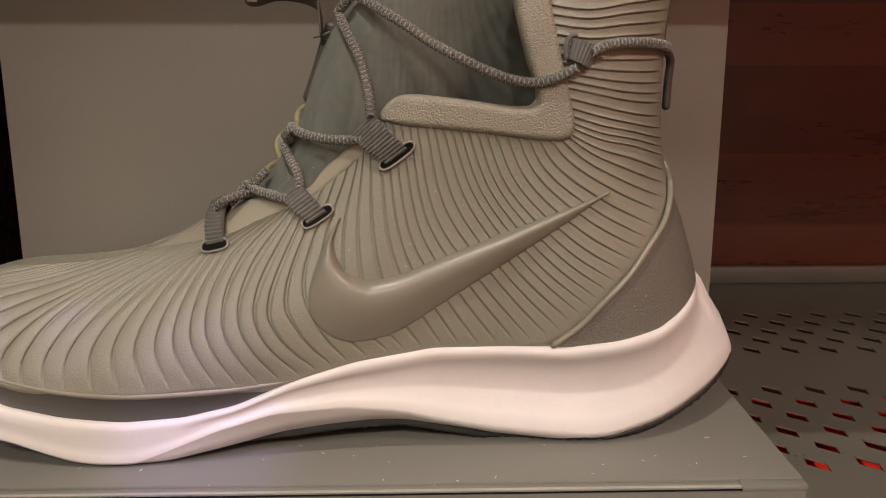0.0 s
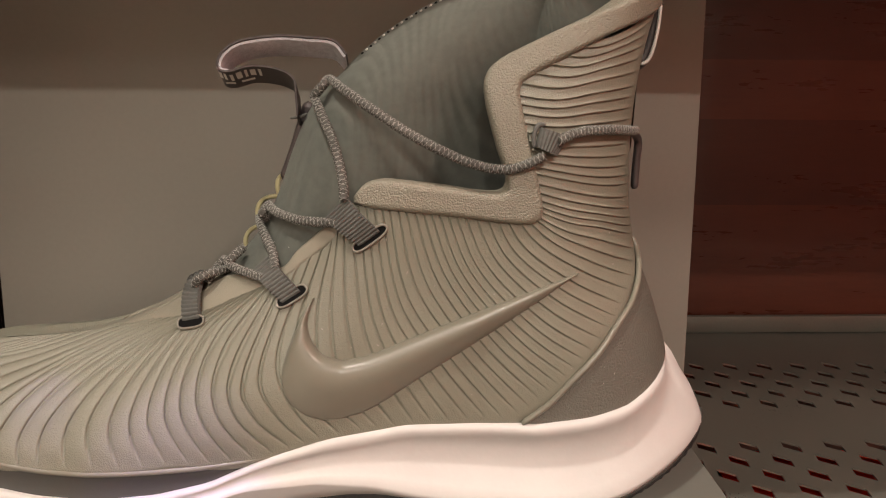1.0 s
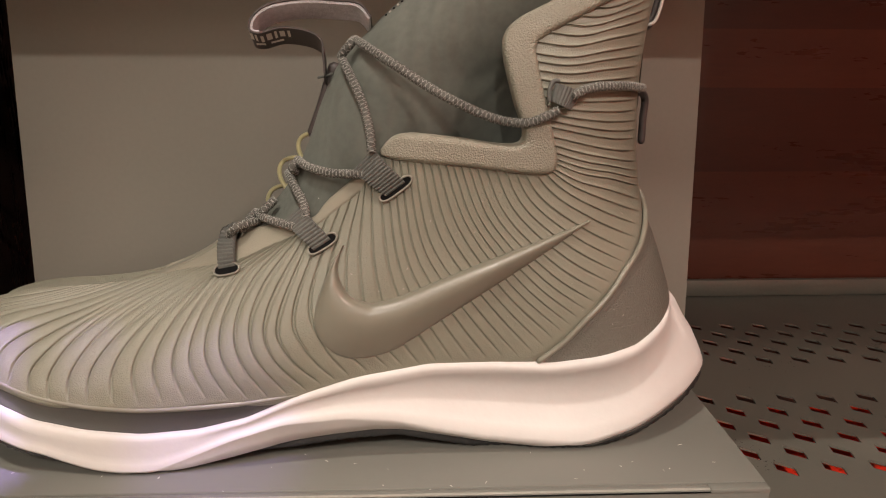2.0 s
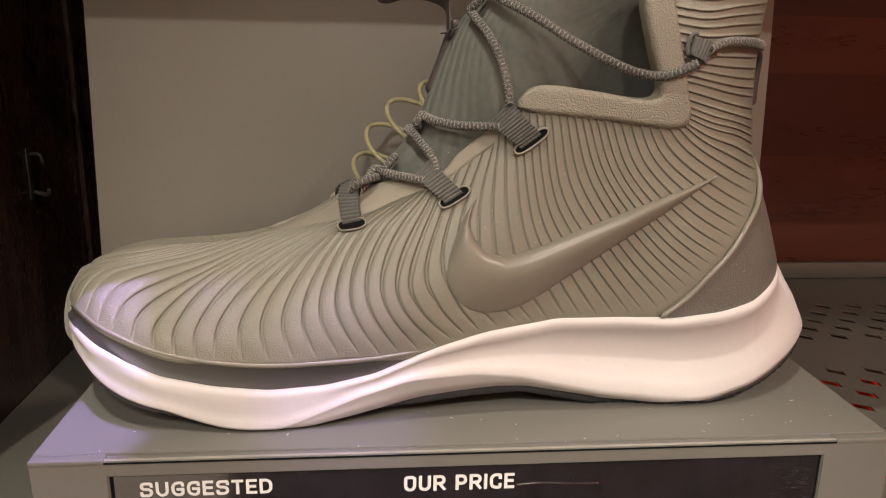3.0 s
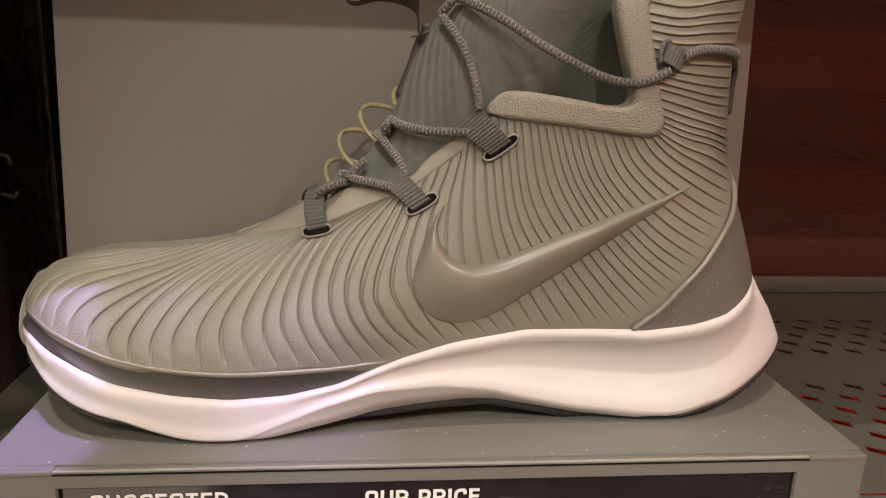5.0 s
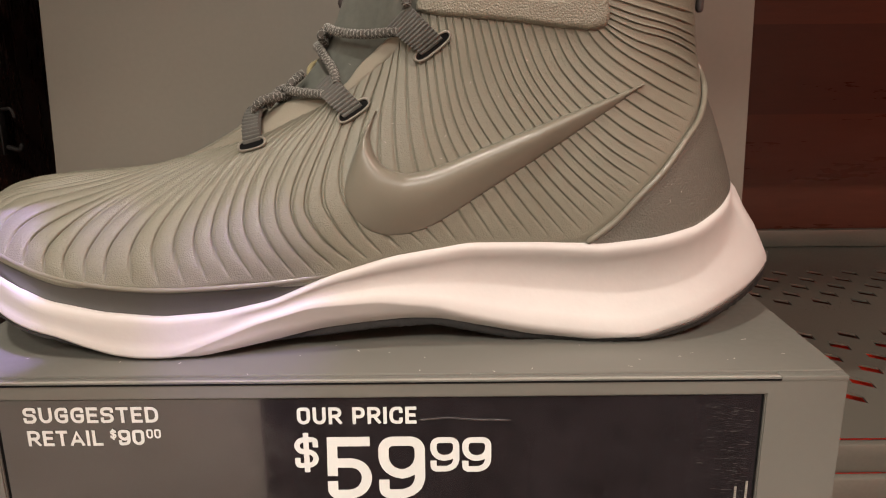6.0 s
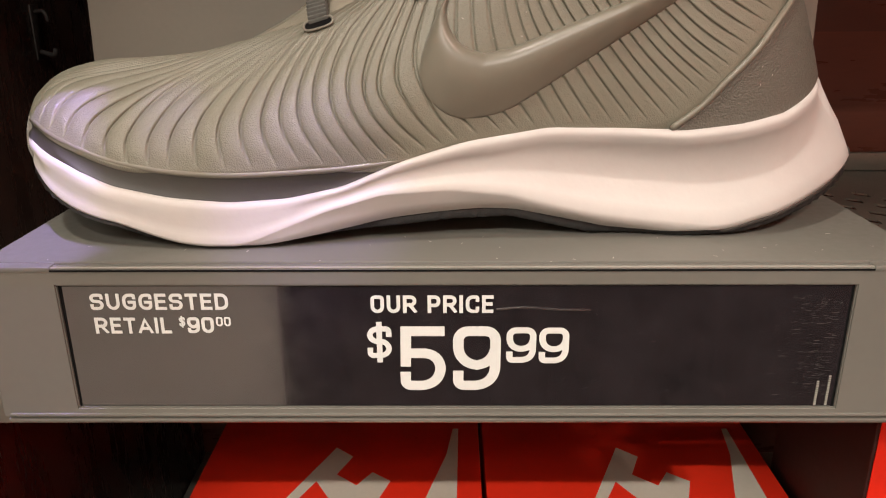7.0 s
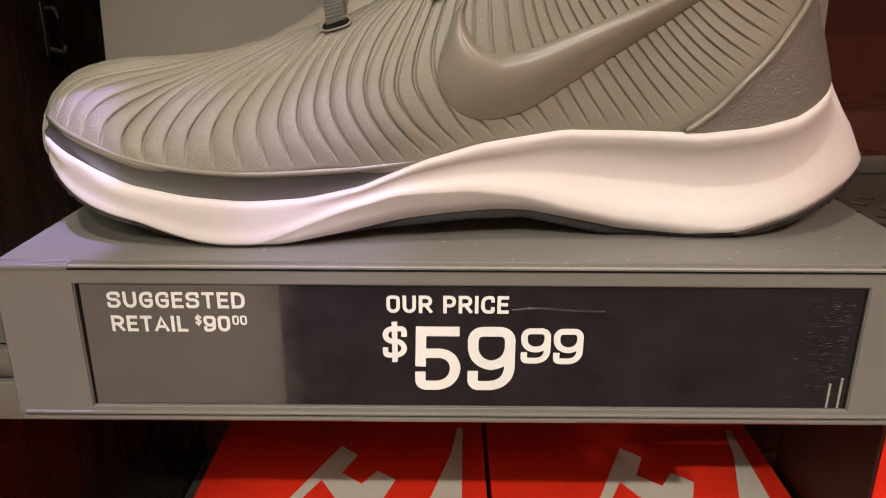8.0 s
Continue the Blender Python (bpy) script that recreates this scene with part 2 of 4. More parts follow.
def patch(name, xz, off, mat, parent, label="", side=1, depth=0.002, sharp=60, open_start=False):
    """A skin on the boot's side with turned-in edges."""
    off = np.broadcast_to(np.asarray(off, float), xz.shape[:2]).copy()
    xz = np.pad(xz, ((1, 1), (1, 1), (0, 0)), mode="edge")
    off = np.pad(off, 1, mode="edge")
    for sl in ((0, slice(None)), (-1, slice(None)), (slice(None), 0), (slice(None), -1)):
        off[sl] -= depth
    if open_start:
        xz, off = xz[1:], off[1:]
    p = on_side(xz, off, side)
    return mesh_ob(name, p.reshape(-1, 3), grid_faces(*xz.shape[:2], flip=side < 0), mat, parent, label, sharp=sharp)


def between(one, two, nu, nv):
    """A grid over the side view between two curves."""
    a, b = even(one, nu), even(two, nu)
    v = np.linspace(0, 1, nv)[None, :, None]
    return a[:, None, :] * (1 - v) + b[:, None, :] * v


def crown(nu, nv, rise, edge=0.12, base=0.0):
    """Heights of a raised band with rounded edges."""
    v = np.linspace(0, 1, nv)
    u = np.linspace(0, 1, nu)
    fv = np.clip(np.minimum(v, 1 - v) / edge, 0, 1)
    fu = np.clip(np.minimum(u, 1 - u) / 0.03, 0, 1)
    return base + rise * np.sqrt(1 - (1 - fv) ** 2)[None, :] * np.sqrt(1 - (1 - fu) ** 2)[:, None]


# ---- setting: shelf bay in a shop ----
def setting():
    sx = (-0.249, 0.95)
    # perforated shelf, its plate tiled round the slots
    verts, faces = [], []
    pitch, step = 0.0277, 0.0172

    def quad(*pts):
        k = len(verts)
        verts.extend(pts)
        faces.append([k, k + 1, k + 2, k + 3])

    top, low = -0.07, -0.0712
    rows = [0.1165 + step * k for k in range(6)] + [0.2660 + step * k for k in range(5)]
    y = 0.082
    for k, ry in enumerate(rows):
        y0, y1 = ry - 0.0001, ry + step - 0.0001
        if y0 - y > 0.0005:
            quad((sx[0], y, top), (sx[1], y, top), (sx[1], y0, top), (sx[0], y0, top))
        shift = 0.5 * pitch if k % 2 else 0.0
        x = sx[0]
        x0 = 0.2215 + shift - pitch
        quad((x, y0, top), (x0, y0, top), (x0, y1, top), (x, y1, top))
        while x0 + pitch < sx[1]:
            x1 = x0 + pitch
            mx, my = (x0 + x1) / 2, (y0 + y1) / 2
            h = [(mx - .0055, my - .0008), (mx + .0040, my - .0078), (mx + .0055, my + .0008), (mx - .0040, my + .0078)]
            o = [(x0, y0), (x1, y0), (x1, y1), (x0, y1)]
            for i in range(4):
                j = (i + 1) % 4
                quad((*o[i], top), (*o[j], top), (*h[j], top), (*h[i], top))
                quad((*h[i], top), (*h[j], top), (*h[j], low), (*h[i], low))
            x0 = x1
        quad((x0, y0, top), (sx[1], y0, top), (sx[1], y1, top), (x0, y1, top))
        y = y1
    quad((sx[0], y, top), (sx[1], y, top), (sx[1], 0.428, top), (sx[0], 0.428, top))
    shelf = mesh_ob("shelf_plate", verts, faces, METAL, smooth=False)
    tagged(shelf, "olive grey perforated metal shelf with slanted slots", "shelf", kind="structure")
    part("front_lip", block((sx[0], 0.076, -0.0850), (sx[1], 0.0818, -0.0700), 0.0016), METAL, shelf, smooth=True)
    part("front_lip", block((sx[0], 0.070, -0.1035), (sx[1], 0.0755, -0.0838), 0.0014), METAL, shelf, smooth=True)
    part("back_lip", block((sx[0], 0.421, -0.0698), (sx[1], 0.4275, -0.054), 0.0015), METAL, shelf, smooth=True)

    # boards of the bay's back
    back = mesh_ob("wall_back", [(-1.5, .45, -1.1), (1.9, .45, -1.1), (1.9, .45, 2.0), (-1.5, .45, 2.0), (-1.5, .55, -1.1), (1.9, .55, -1.1), (1.9, .55, 2.0), (-1.5, .55, 2.0)],
                   [[0, 1, 2, 3], [5, 4, 7, 6], [4, 0, 3, 7], [1, 5, 6, 2], [3, 2, 6, 7], [4, 5, 1, 0]], WOOD, smooth=False)
    tagged(back, "dark red-brown boarded back of the shelf bay", "wall", kind="structure")
    z = -0.44
    for h in (0.12, 0.12, 0.132, 0.055, 0.06, 0.075, 0.05, 0.055, 0.12, 0.12, 0.12):
        part("board", block((-0.271, 0.430, z), (0.96, 0.4495, z + h)), WOOD, back)
        z += h

    # side of the bay
    wall = part("wall_side", block((-0.271, 0.066, -1.1), (-0.2495, 0.4285, 1.2), 0.002), SIDE, None)
    tagged(wall, "black-brown stained wooden side of the shelf bay", "wall", kind="structure")
    part("trim_strip", block((-0.2494, 0.318, -0.0695), (-0.2455, 0.362, 0.262), 0.001), SIDE, wall, "dark vertical trim strip")
    # far side, out of view; the back's red wood here adds red bounce
    other = part("wall_side_far", block((0.962, -0.02, -1.1), (0.984, 0.4285, 1.2), 0.002), WOOD, None)
    tagged(other, "unseen far side of the shelf bay, red-brown wood for red bounce", "wall", kind="structure")

    # shelf above, unseen: its edge shades the panel's top, its paleness bounces light back
    up = part("shelf_above", block((-0.2485, 0.030, 0.264), (0.95, 0.4285, 0.280), 0.001), PLASTER, None)
    tagged(up, "unseen shelf overhead, made pale to bounce light", "shelf", kind="structure")
    lower = part("shelf_below", block((-0.2485, -0.02, -0.378), (0.95, 0.4285, -0.361), 0.001), METAL, None)
    tagged(lower, "dark metal shelf under the shoe boxes", "shelf", kind="structure")

    # rest of the shop, unseen; south wall pale for soft fill, east wall red for bounce
    for name, lo, hi, mat, label, cat in (
            ("floor", (-3, -4, -1.2), (3, 0.6, -1.1), CONCRETE, "pale polished shop floor", "floor"),
            ("ceiling", (-3, -4, 2.0), (3, 0.6, 2.1), SHADE, "dark painted shop ceiling", "ceiling"),
            ("wall_west", (-3.1, -4, -1.1), (-3.0, 0.6, 2.0), PLASTER, "unseen pale shop wall", "wall"),
            ("wall_east", (2.0, -4, -1.1), (2.1, 0.6, 2.0), RED_BOUNCE, "unseen red wall added to bounce red light into the bay", "wall"),
            ("wall_south", (-3, -4.1, -1.1), (3, -4.0, 2.0), PLASTER, "unseen pale shop wall", "wall")):
        tagged(part(name, block(lo, hi), mat, None), label, cat, kind="structure")


def back_panel():
    board = part("panel_back", block((-0.1905, 0, 0), (0.1905, 0.006, 0.330), 0.0008), PANEL, None, smooth=True)
    board.matrix_world = pose(0, 0.1735, -0.0690, -4.3)
    tagged(board, "grey upright display panel standing behind the boot", "panel", kind="structure")


def hook():
    thing = empty("wall_hook", (-0.249, 0.24, 0.05), "small dull metal hook on the dark side wall", "hook")
    part("plate", block((-0.2494, 0.236, 0.044), (-0.2480, 0.243, 0.076), 0.0006), STEEL, thing, smooth=True)
    tube("prong", [(-.2485, .24, .072), (-.242, .239, .072), (-.240, .239, .066)], .0012, STEEL, thing, steps=16)
    tube("prong", [(-.2485, .24, .049), (-.240, .239, .047), (-.238, .239, .051)], .0016, STEEL, thing, steps=16)


def mirror_stand_in():
    """An added dark table shape, in place of the person mirrored in the price label."""
    thing = empty("dark_mirror_stand_in", (0.6, -1.3, -1.1), "black table-shaped stand-in for the person mirrored in the price label", "table")
    part("tabletop", block((-0.32, -1.6, -0.32), (1.6, -0.95, -0.28), 0.004), SIDE, thing)
    part("front_board", block((-0.30, -1.02, -1.1), (1.58, -0.98, -0.322), 0.003), SIDE, thing)
    for x in (-0.30, 1.54):
        part("end_board", block((x, -1.58, -1.1), (x + 0.04, -1.022, -0.322), 0.003), SIDE, thing)


# ---- the riser with its price label ----
GLYPHS = {
    "S": [[(1, .80), (1, 1, 1), (0, 1, 1), (0, .53, 1), (1, .53, 1), (1, 0, 1), (0, 0, 1), (0, .2)]],
    "U": [[(0, 1), (0, 0, 1), (1, 0, 1), (1, 1)]], "G": [[(1, .80), (1, 1, 1), (0, 1, 1), (0, 0, 1), (1, 0, 1), (1, .47, 0), (.52, .47)]],
    "E": [[(1, 1), (0, 1, 0), (0, 0, 0), (1, 0)], [(0, .52), (.88, .52)]], "T": [[(0, 1), (1, 1)], [(.5, 1), (.5, 0)]],
    "D": [[(0, 0, 0), (0, 1, 0), (1, 1, 1), (1, 0, 1), (0, 0, 0)]], "R": [[(0, 0), (0, 1, 0), (1, 1, .8), (1, .46, .8), (0, .46)], [(.5, .46), (1.02, 0)]],
    "A": [[(-.05, 0), (.5, 1.02, 0), (1.05, 0)], [(.18, .28), (.82, .28)]], "I": [[(.5, 1), (.5, 0)]], "L": [[(0, 1), (0, 0, 0), (1, 0)]],
    "O": [[(.5, 1), (0, 1, 1), (0, 0, 1), (1, 0, 1), (1, 1, 1), (.5, 1)]], "P": [[(0, 0), (0, 1, 0), (1, 1, .8), (1, .42, .8), (0, .42)]],
    "C": [[(1, .78), (1, 1, 1), (0, 1, 1), (0, 0, 1), (1, 0, 1), (1, .22)]],
    "0": [[(.5, 1), (0, 1, 1), (0, 0, 1), (1, 0, 1), (1, 1, 1), (.5, 1)]],
    "9": [[(.5, 1), (0, 1, 1), (0, .38, 1), (1, .38, 1), (1, 1, 1), (.5, 1)], [(1, .62), (1, 0, 1), (0, 0, 1), (0, .19)]],
    "5": [[(.97, 1), (.03, 1, 0), (.01, .44)], [(.14, .60), (1, .60, 1), (1, 0, 1), (0, 0, 1), (0, .17)]],
    "$": [[(1, .78), (1, .97, 1), (0, .97, 1), (0, .53, 1), (1, .53, 1), (1, .03, 1), (0, .03, 1), (0, .22)], [(.5, -.13), (.5, 1.13)]],
}


def glyph(letter, x0, x1, z0, z1, parent, stroke, y=0.0008):
    """A letter or figure drawn with even strokes and rounded corners."""
    lo, hi = np.array([x0 + stroke / 2, z0 + stroke / 2]), np.array([x1 - stroke / 2, z1 - stroke / 2])
    if letter == "$":
        lo[1], hi[1] = lo[1] + 0.11 * (z1 - z0), hi[1] - 0.11 * (z1 - z0)
    verts, faces = [], []
    for depth, way in enumerate(GLYPHS[letter]):
        p = [lo + (hi - lo) * np.array(q[:2]) for q in way]
        line = [p[0]]
        for k in range(1, len(p) - 1):
            a, b, c = p[k - 1], p[k], p[k + 1]
            r = (way[k][2] if len(way[k]) > 2 else 0) * 0.5 * (hi[0] - lo[0])
            la, lc = np.linalg.norm(a - b), np.linalg.norm(c - b)
            ra = min(r, la * 0.5, lc * 0.5)
            if ra < 1e-6:
                line += [b]
                continue
            s, e = b + (a - b) / la * ra, b + (c - b) / lc * ra
            line += [(1 - t) ** 2 * s + 2 * t * (1 - t) * (0.25 * (s + e) / 2 + 0.75 * b) + t * t * e for t in np.linspace(0, 1, 7)]
        line.append(p[-1])
        q = np.array([line[0]] + [b for a, b in zip(line[:-1], line[1:]) if np.linalg.norm(b - a) > 1e-7])
        if np.linalg.norm(q[0] - q[-1]) > 1e-7:
            for end, inner in ((0, 1), (-1, -2)):
                q[end] += (q[end] - q[inner]) / np.linalg.norm(q[end] - q[inner]) * stroke / 2
        seg = np.diff(q, axis=0)
        seg /= np.linalg.norm(seg, axis=1)[:, None]
        left = np.stack([-seg[:, 1], seg[:, 0]], 1)
        closed = np.linalg.norm(q[0] - q[-1]) < 1e-7
        before = np.vstack([left[-1:] if closed else left[:1], left])
        after = np.vstack([left, left[:1] if closed else left[-1:]])
        side = before + after
        side /= np.linalg.norm(side, axis=1)[:, None]
        side *= (stroke / 2 / np.clip(np.sum(side * after, 1), 0.5, 1))[:, None]
        base = len(verts)
        for k in range(len(q)):
            for sgn in (1, -1):
                verts.append((q[k, 0] + sgn * side[k, 0], y - 0.00004 * depth - 0.00003 * k / len(q), min(max(q[k, 1] + sgn * side[k, 1], z0), z1)))
        faces += [[base + 2 * k, base + 2 * k + 2, base + 2 * k + 3, base + 2 * k + 1] for k in range(len(q) - 1)]
    return mesh_ob("letter" if letter.isalpha() else "numeral", verts, faces, INK, parent, smooth=False)


def lettering(text, x0, x1, z0, z1, parent, stroke):
    widths = {"I": 0.28, "T": 0.92, "A": 1.05, "L": 0.82, "E": 0.85, " ": 0.42, "P": 0.95}
    gap = 0.2
    total = sum(widths.get(ch, 1.0) for ch in text) + gap * (len(text) - 1)
    unit, x = (x1 - x0) / total, x0
    for ch in text:
        w = widths.get(ch, 1.0) * unit
        if ch != " ":
            glyph(ch, x, x + w, z0, z1, parent, stroke)
        x += w + gap * unit


def riser():
    thing = empty("display_riser", (0, 0.09, -0.0698), "grey laminated display riser with a price label in front", "riser")
    part("body", block((-0.158, 0.0042, -0.0590), (0.160, 0.172, -0.0000), 0.0006), CARD, thing, smooth=True)
    part("plinth", block((-0.150, 0.086, -0.0698), (0.152, 0.170, -0.0592), 0.0006), CARD, thing)
    part("front_panel", block((-0.158, 0.0019, -0.0575), (0.160, 0.0040, -0.0008), 0.0004), CARD, thing, smooth=True)
    # frame round the label
    bm = bmesh.new()
    ring = [[bm.verts.new((x, y, z)) for x, z in pts] for y in (0.0, 0.0034) for pts in (
        ((-0.158, -0.0566), (0.160, -0.0566), (0.160, -0.0009), (-0.158, -0.0009)), ((-0.1310, -0.0530), (0.1325, -0.0530), (0.1325, -0.0072), (-0.1314, -0.0072)))]
    for i in range(4):
        j = (i + 1) % 4
        for a, b in ((0, 1), (2, 3), (0, 2), (1, 3)):
            bm.faces.new((ring[a][i], ring[a][j], ring[b][j], ring[b][i]))
    bmesh.ops.bevel(bm, geom=[e for e in bm.edges if all(abs(v.co.y) < 1e-6 for v in e.verts) and (abs(e.verts[0].co.x - e.verts[1].co.x) < 1e-3 or abs(e.verts[0].co.z - e.verts[1].co.z) < 1e-4)], offset=0.0005, segments=2, affect="EDGES")
    part("label_frame", bm, CARD, thing)
    part("label_slit", block((-0.1316, 0.0012, -0.0530), (-0.1302, 0.0018, -0.0072)), DARK, thing)
    part("label_slit", block((0.1316, 0.0012, -0.0530), (0.1326, 0.0018, -0.0072)), DARK, thing)
    part("bottom_rib", block((-0.1555, -0.0008, -0.0562), (0.158, 0.002, -0.0550), 0.0004), CARD, thing, smooth=True)
    part("bottom_rib", block((-0.1565, -0.0004, -0.0585), (0.159, 0.004, -0.0571), 0.0004), CARD, thing, smooth=True)
    for x0, x1 in ((-0.158, -0.1325), (0.1372, 0.160)):
        part("corner_flap", block((x0, -0.0002, -0.0024), (x1, 0.0050, -0.0004), 0.0004), CARD, thing, smooth=True)
    # thin strip paler than the laminate along the top front edge
    part("bright_edge", block((-0.1325, 0.0002, -0.0012), (0.1372, 0.0014, -0.0006), 0.0002), PALE_GREY, thing)
    part("support_tongue", block((-0.041, 0.002, -0.0604), (0.0395, 0.050, -0.0588), 0.0007), PAPER, thing, "pale tongue under the front edge", smooth=True)

    label = part("price_label", block((-0.1300, 0.0010, -0.0526), (0.1315, 0.0017, -0.0076)), LABEL, thing, "glossy black price label with cream lettering")
    lettering("SUGGESTED", -0.1213, -0.0750, -0.0160, -0.0101, label, 0.00112)
    lettering("RETAIL", -0.1209, -0.0950, -0.0247, -0.0188, label, 0.00112)
    lettering("OUR PRICE", -0.0275, 0.0135, -0.0173, -0.0109, label, 0.00122)
    for ch, x0, x1, z0, z1, w in (("$", -0.0923, -0.0902, -0.0226, -0.0181, 0.0006), ("9", -0.0896, -0.0854, -0.0246, -0.0187, 0.00115), ("0", -0.0848, -0.0806, -0.0246, -0.0187, 0.00115),
                                  ("0", -0.0798, -0.0775, -0.0221, -0.0186, 0.00065), ("0", -0.0771, -0.0748, -0.0221, -0.0186, 0.00065), ("$", -0.0291, -0.0208, -0.0361, -0.0201, 0.0019),
                                  ("5", -0.0181, -0.0025, -0.0464, -0.0222, 0.0036), ("9", 0.0000, 0.0162, -0.0464, -0.0222, 0.0036), ("9", 0.0181, 0.0282, -0.0359, -0.0226, 0.0022),
                                  ("9", 0.0292, 0.0393, -0.0361, -0.0227, 0.0022)):
        glyph(ch, x0, x1, z0, z1, label, w)
    rnd = np.random.RandomState(7)
    verts, faces = [], []
    for _ in range(150):
        x, z = 0.1295 - abs(rnd.normal(0, .009)), rnd.uniform(-.050, -.011)
        l = rnd.uniform(.0004, .0022)
        k = len(verts)
        h = rnd.uniform(.00004, .0001)
        verts += [(x - l, .00094, z), (x, .00094, z + .0001), (x, .00094, z + .0001 + h), (x - l, .00094, z + h)]
        faces.append([k, k + 1, k + 2, k + 3])
    for _ in range(60):
        x, z, t = rnd.uniform(-.12, .12), rnd.uniform(-.051, -.010), rnd.uniform(0, 3.1)
        l = rnd.uniform(.0003, .0013)
        c, q = np.cos(t) * l, np.sin(t) * l
        k = len(verts)
        verts += [(x - c, .00094, z - q), (x + c, .00094, z + q), (x + c, .00094, z + q + .00007), (x - c, .00094, z - q + .00007)]
        faces.append([k, k + 1, k + 2, k + 3])
    tagged(mesh_ob("scuffs", verts, faces, SCUFF, label, "fine pale scuffs in the film", smooth=False), kind="stuff")
    tube("film_crease", [(.0145, .0011, -.0160), (.024, .0010, -.0153), (.034, .0010, -.0160), (.046, .0011, -.0163)], .00045, LABEL, label, steps=40, sides=10)
    for x, z0, z1 in ((0.1253, -0.0525, -0.0428), (0.1291, -0.0524, -0.0415)):
        z = z0
        while z < z1:
            h = rnd.choice([0.0004, 0.0006, 0.0007])
            part("print_bar", block((x, 0.0007, z), (x + 0.0008, 0.0009, z + h)), PALE_GREY, label)
            z += h + 0.0003
    part("seam_gap", block((-0.1325, -0.0003, -0.0020), (0.1372, 0.0004, -0.0014)), DARK, thing)


# ---- the boot ----
# rib pattern over the side view: where ribs start, two places on their way, and where they end
RIB_FOOT = [(-.1540, .0508), (-.1602, .0410), (-.1475, .0380), (-.134, .0328), (-.114, .0264), (-.0965, .0253), (-.0785, .0248), (-.062, .0253), (-.046, .0268), (-.0265, .0262), (-.0082, .0314), (.0021, .0345),
            (.0179, .0366), (.0388, .038), (.0715, .0383), (.0859, .0472), (.1000, .0626), (.1130, .0776), (.1200, .0900), (.1205, .102), (.1165, .123), (.1165, .1605), (.122, .188)]
RIB_LOW = [(-.1420, .0562), (-.1480, .0512), (-.140, .051), (-.1275, .0456), (-.1143, .0384), (-.0943, .0405), (-.0807, .042), (-.067, .0443), (-.0548, .0466), (-.040, .049), (-.0224, .0462), (-.0089, .0491),
           (.0034, .0541), (.0268, .0579), (.0500, .0636), (.0632, .0685), (.0794, .0764), (.0900, .0906), (.0997, .0995), (.1035, .109), (.100, .1252), (.098, .158), (.110, .1798)]
RIB_HIGH = [(-.108, .0600), (-.110, .0588), (-.108, .0575), (-.0986, .0563), (-.098, .0526), (-.0772, .0562), (-.0646, .0606), (-.052, .067), (-.0446, .0687), (-.0344, .0688), (-.0240, .0601), (-.0129, .0663),
            (.0008, .0788), (.0183, .0793), (.0335, .0880), (.0450, .0934), (.0594, .0969), (.0728, .1040), (.0838, .1081), (.0885, .1130), (.0866, .1281), (.0825, .1555), (.099, .1755)]
RIB_TOP = [(-.082, .0638), (-.0780, .0646), (-.0735, .0656), (-.0646, .0686), (-.056, .0711), (-.0453, .0747), (-.038, .0774), (-.0295, .0817), (-.0222, .0851), (-.016, .0883), (-.010, .0912), (-.001, .0988),
           (.007, .1056), (.0150, .1185), (.0275, .1200), (.0363, .1205), (.0500, .1195), (.0642, .1190), (.0710, .1195), (.0715, .1205), (.0700, .1320), (.0650, .1575), (.0880, .1765)]
RIB_COUNT = [3.2, 2.7, 2.29, 2.34, 2.49, 1.72, 1.79, 1.9, 2.58, 2.79, 2.0, 2.0, 3.4, 5.0, 3.2, 5.0, 4.3, 2.8, 2.4, 5.0, 9.2, 5.8]

STRIP = [(-.1570, .0390), (-.1504, .0402), (-.134, .0346), (-.118, .0294), (-.0984, .0262), (-.0765, .0253), (-.0562, .0262), (-.0355, .0278), (-.020, .0296), (-.006, .0328), (.0050, .0350)]
FEATHER = [(-.1616, .0352), (-.1514, .0346), (-.1336, .0284), (-.1178, .0206), (-.0982, .0170), (-.0764, .0152), (-.0561, .0164), (-.0374, .0205), (-.0164, .0292), (.0054, .0355),
           (.0325, .0394), (.0564, .0386), (.0807, .0375), (.1001, .0397), (.1159, .044), (.1239, .0485), (.134, .052)]
COUNTER_SEAM = [(.1205, .1025), (.1212, .092), (.1165, .0818), (.1095, .0741), (.1019, .0647), (.0933, .056), (.0848, .0468), (.0748, .0391)]


RIB_WIDE = np.array([0, .03, .08, .16, .28, .42, .58, .72, .84, .92, .97])
RIB_SLIM = np.array([0, .12, .3, .5, .7, .88])


def ease(x):
    x = np.clip(x, 0, 1)
    return x * x * (3 - 2 * x)


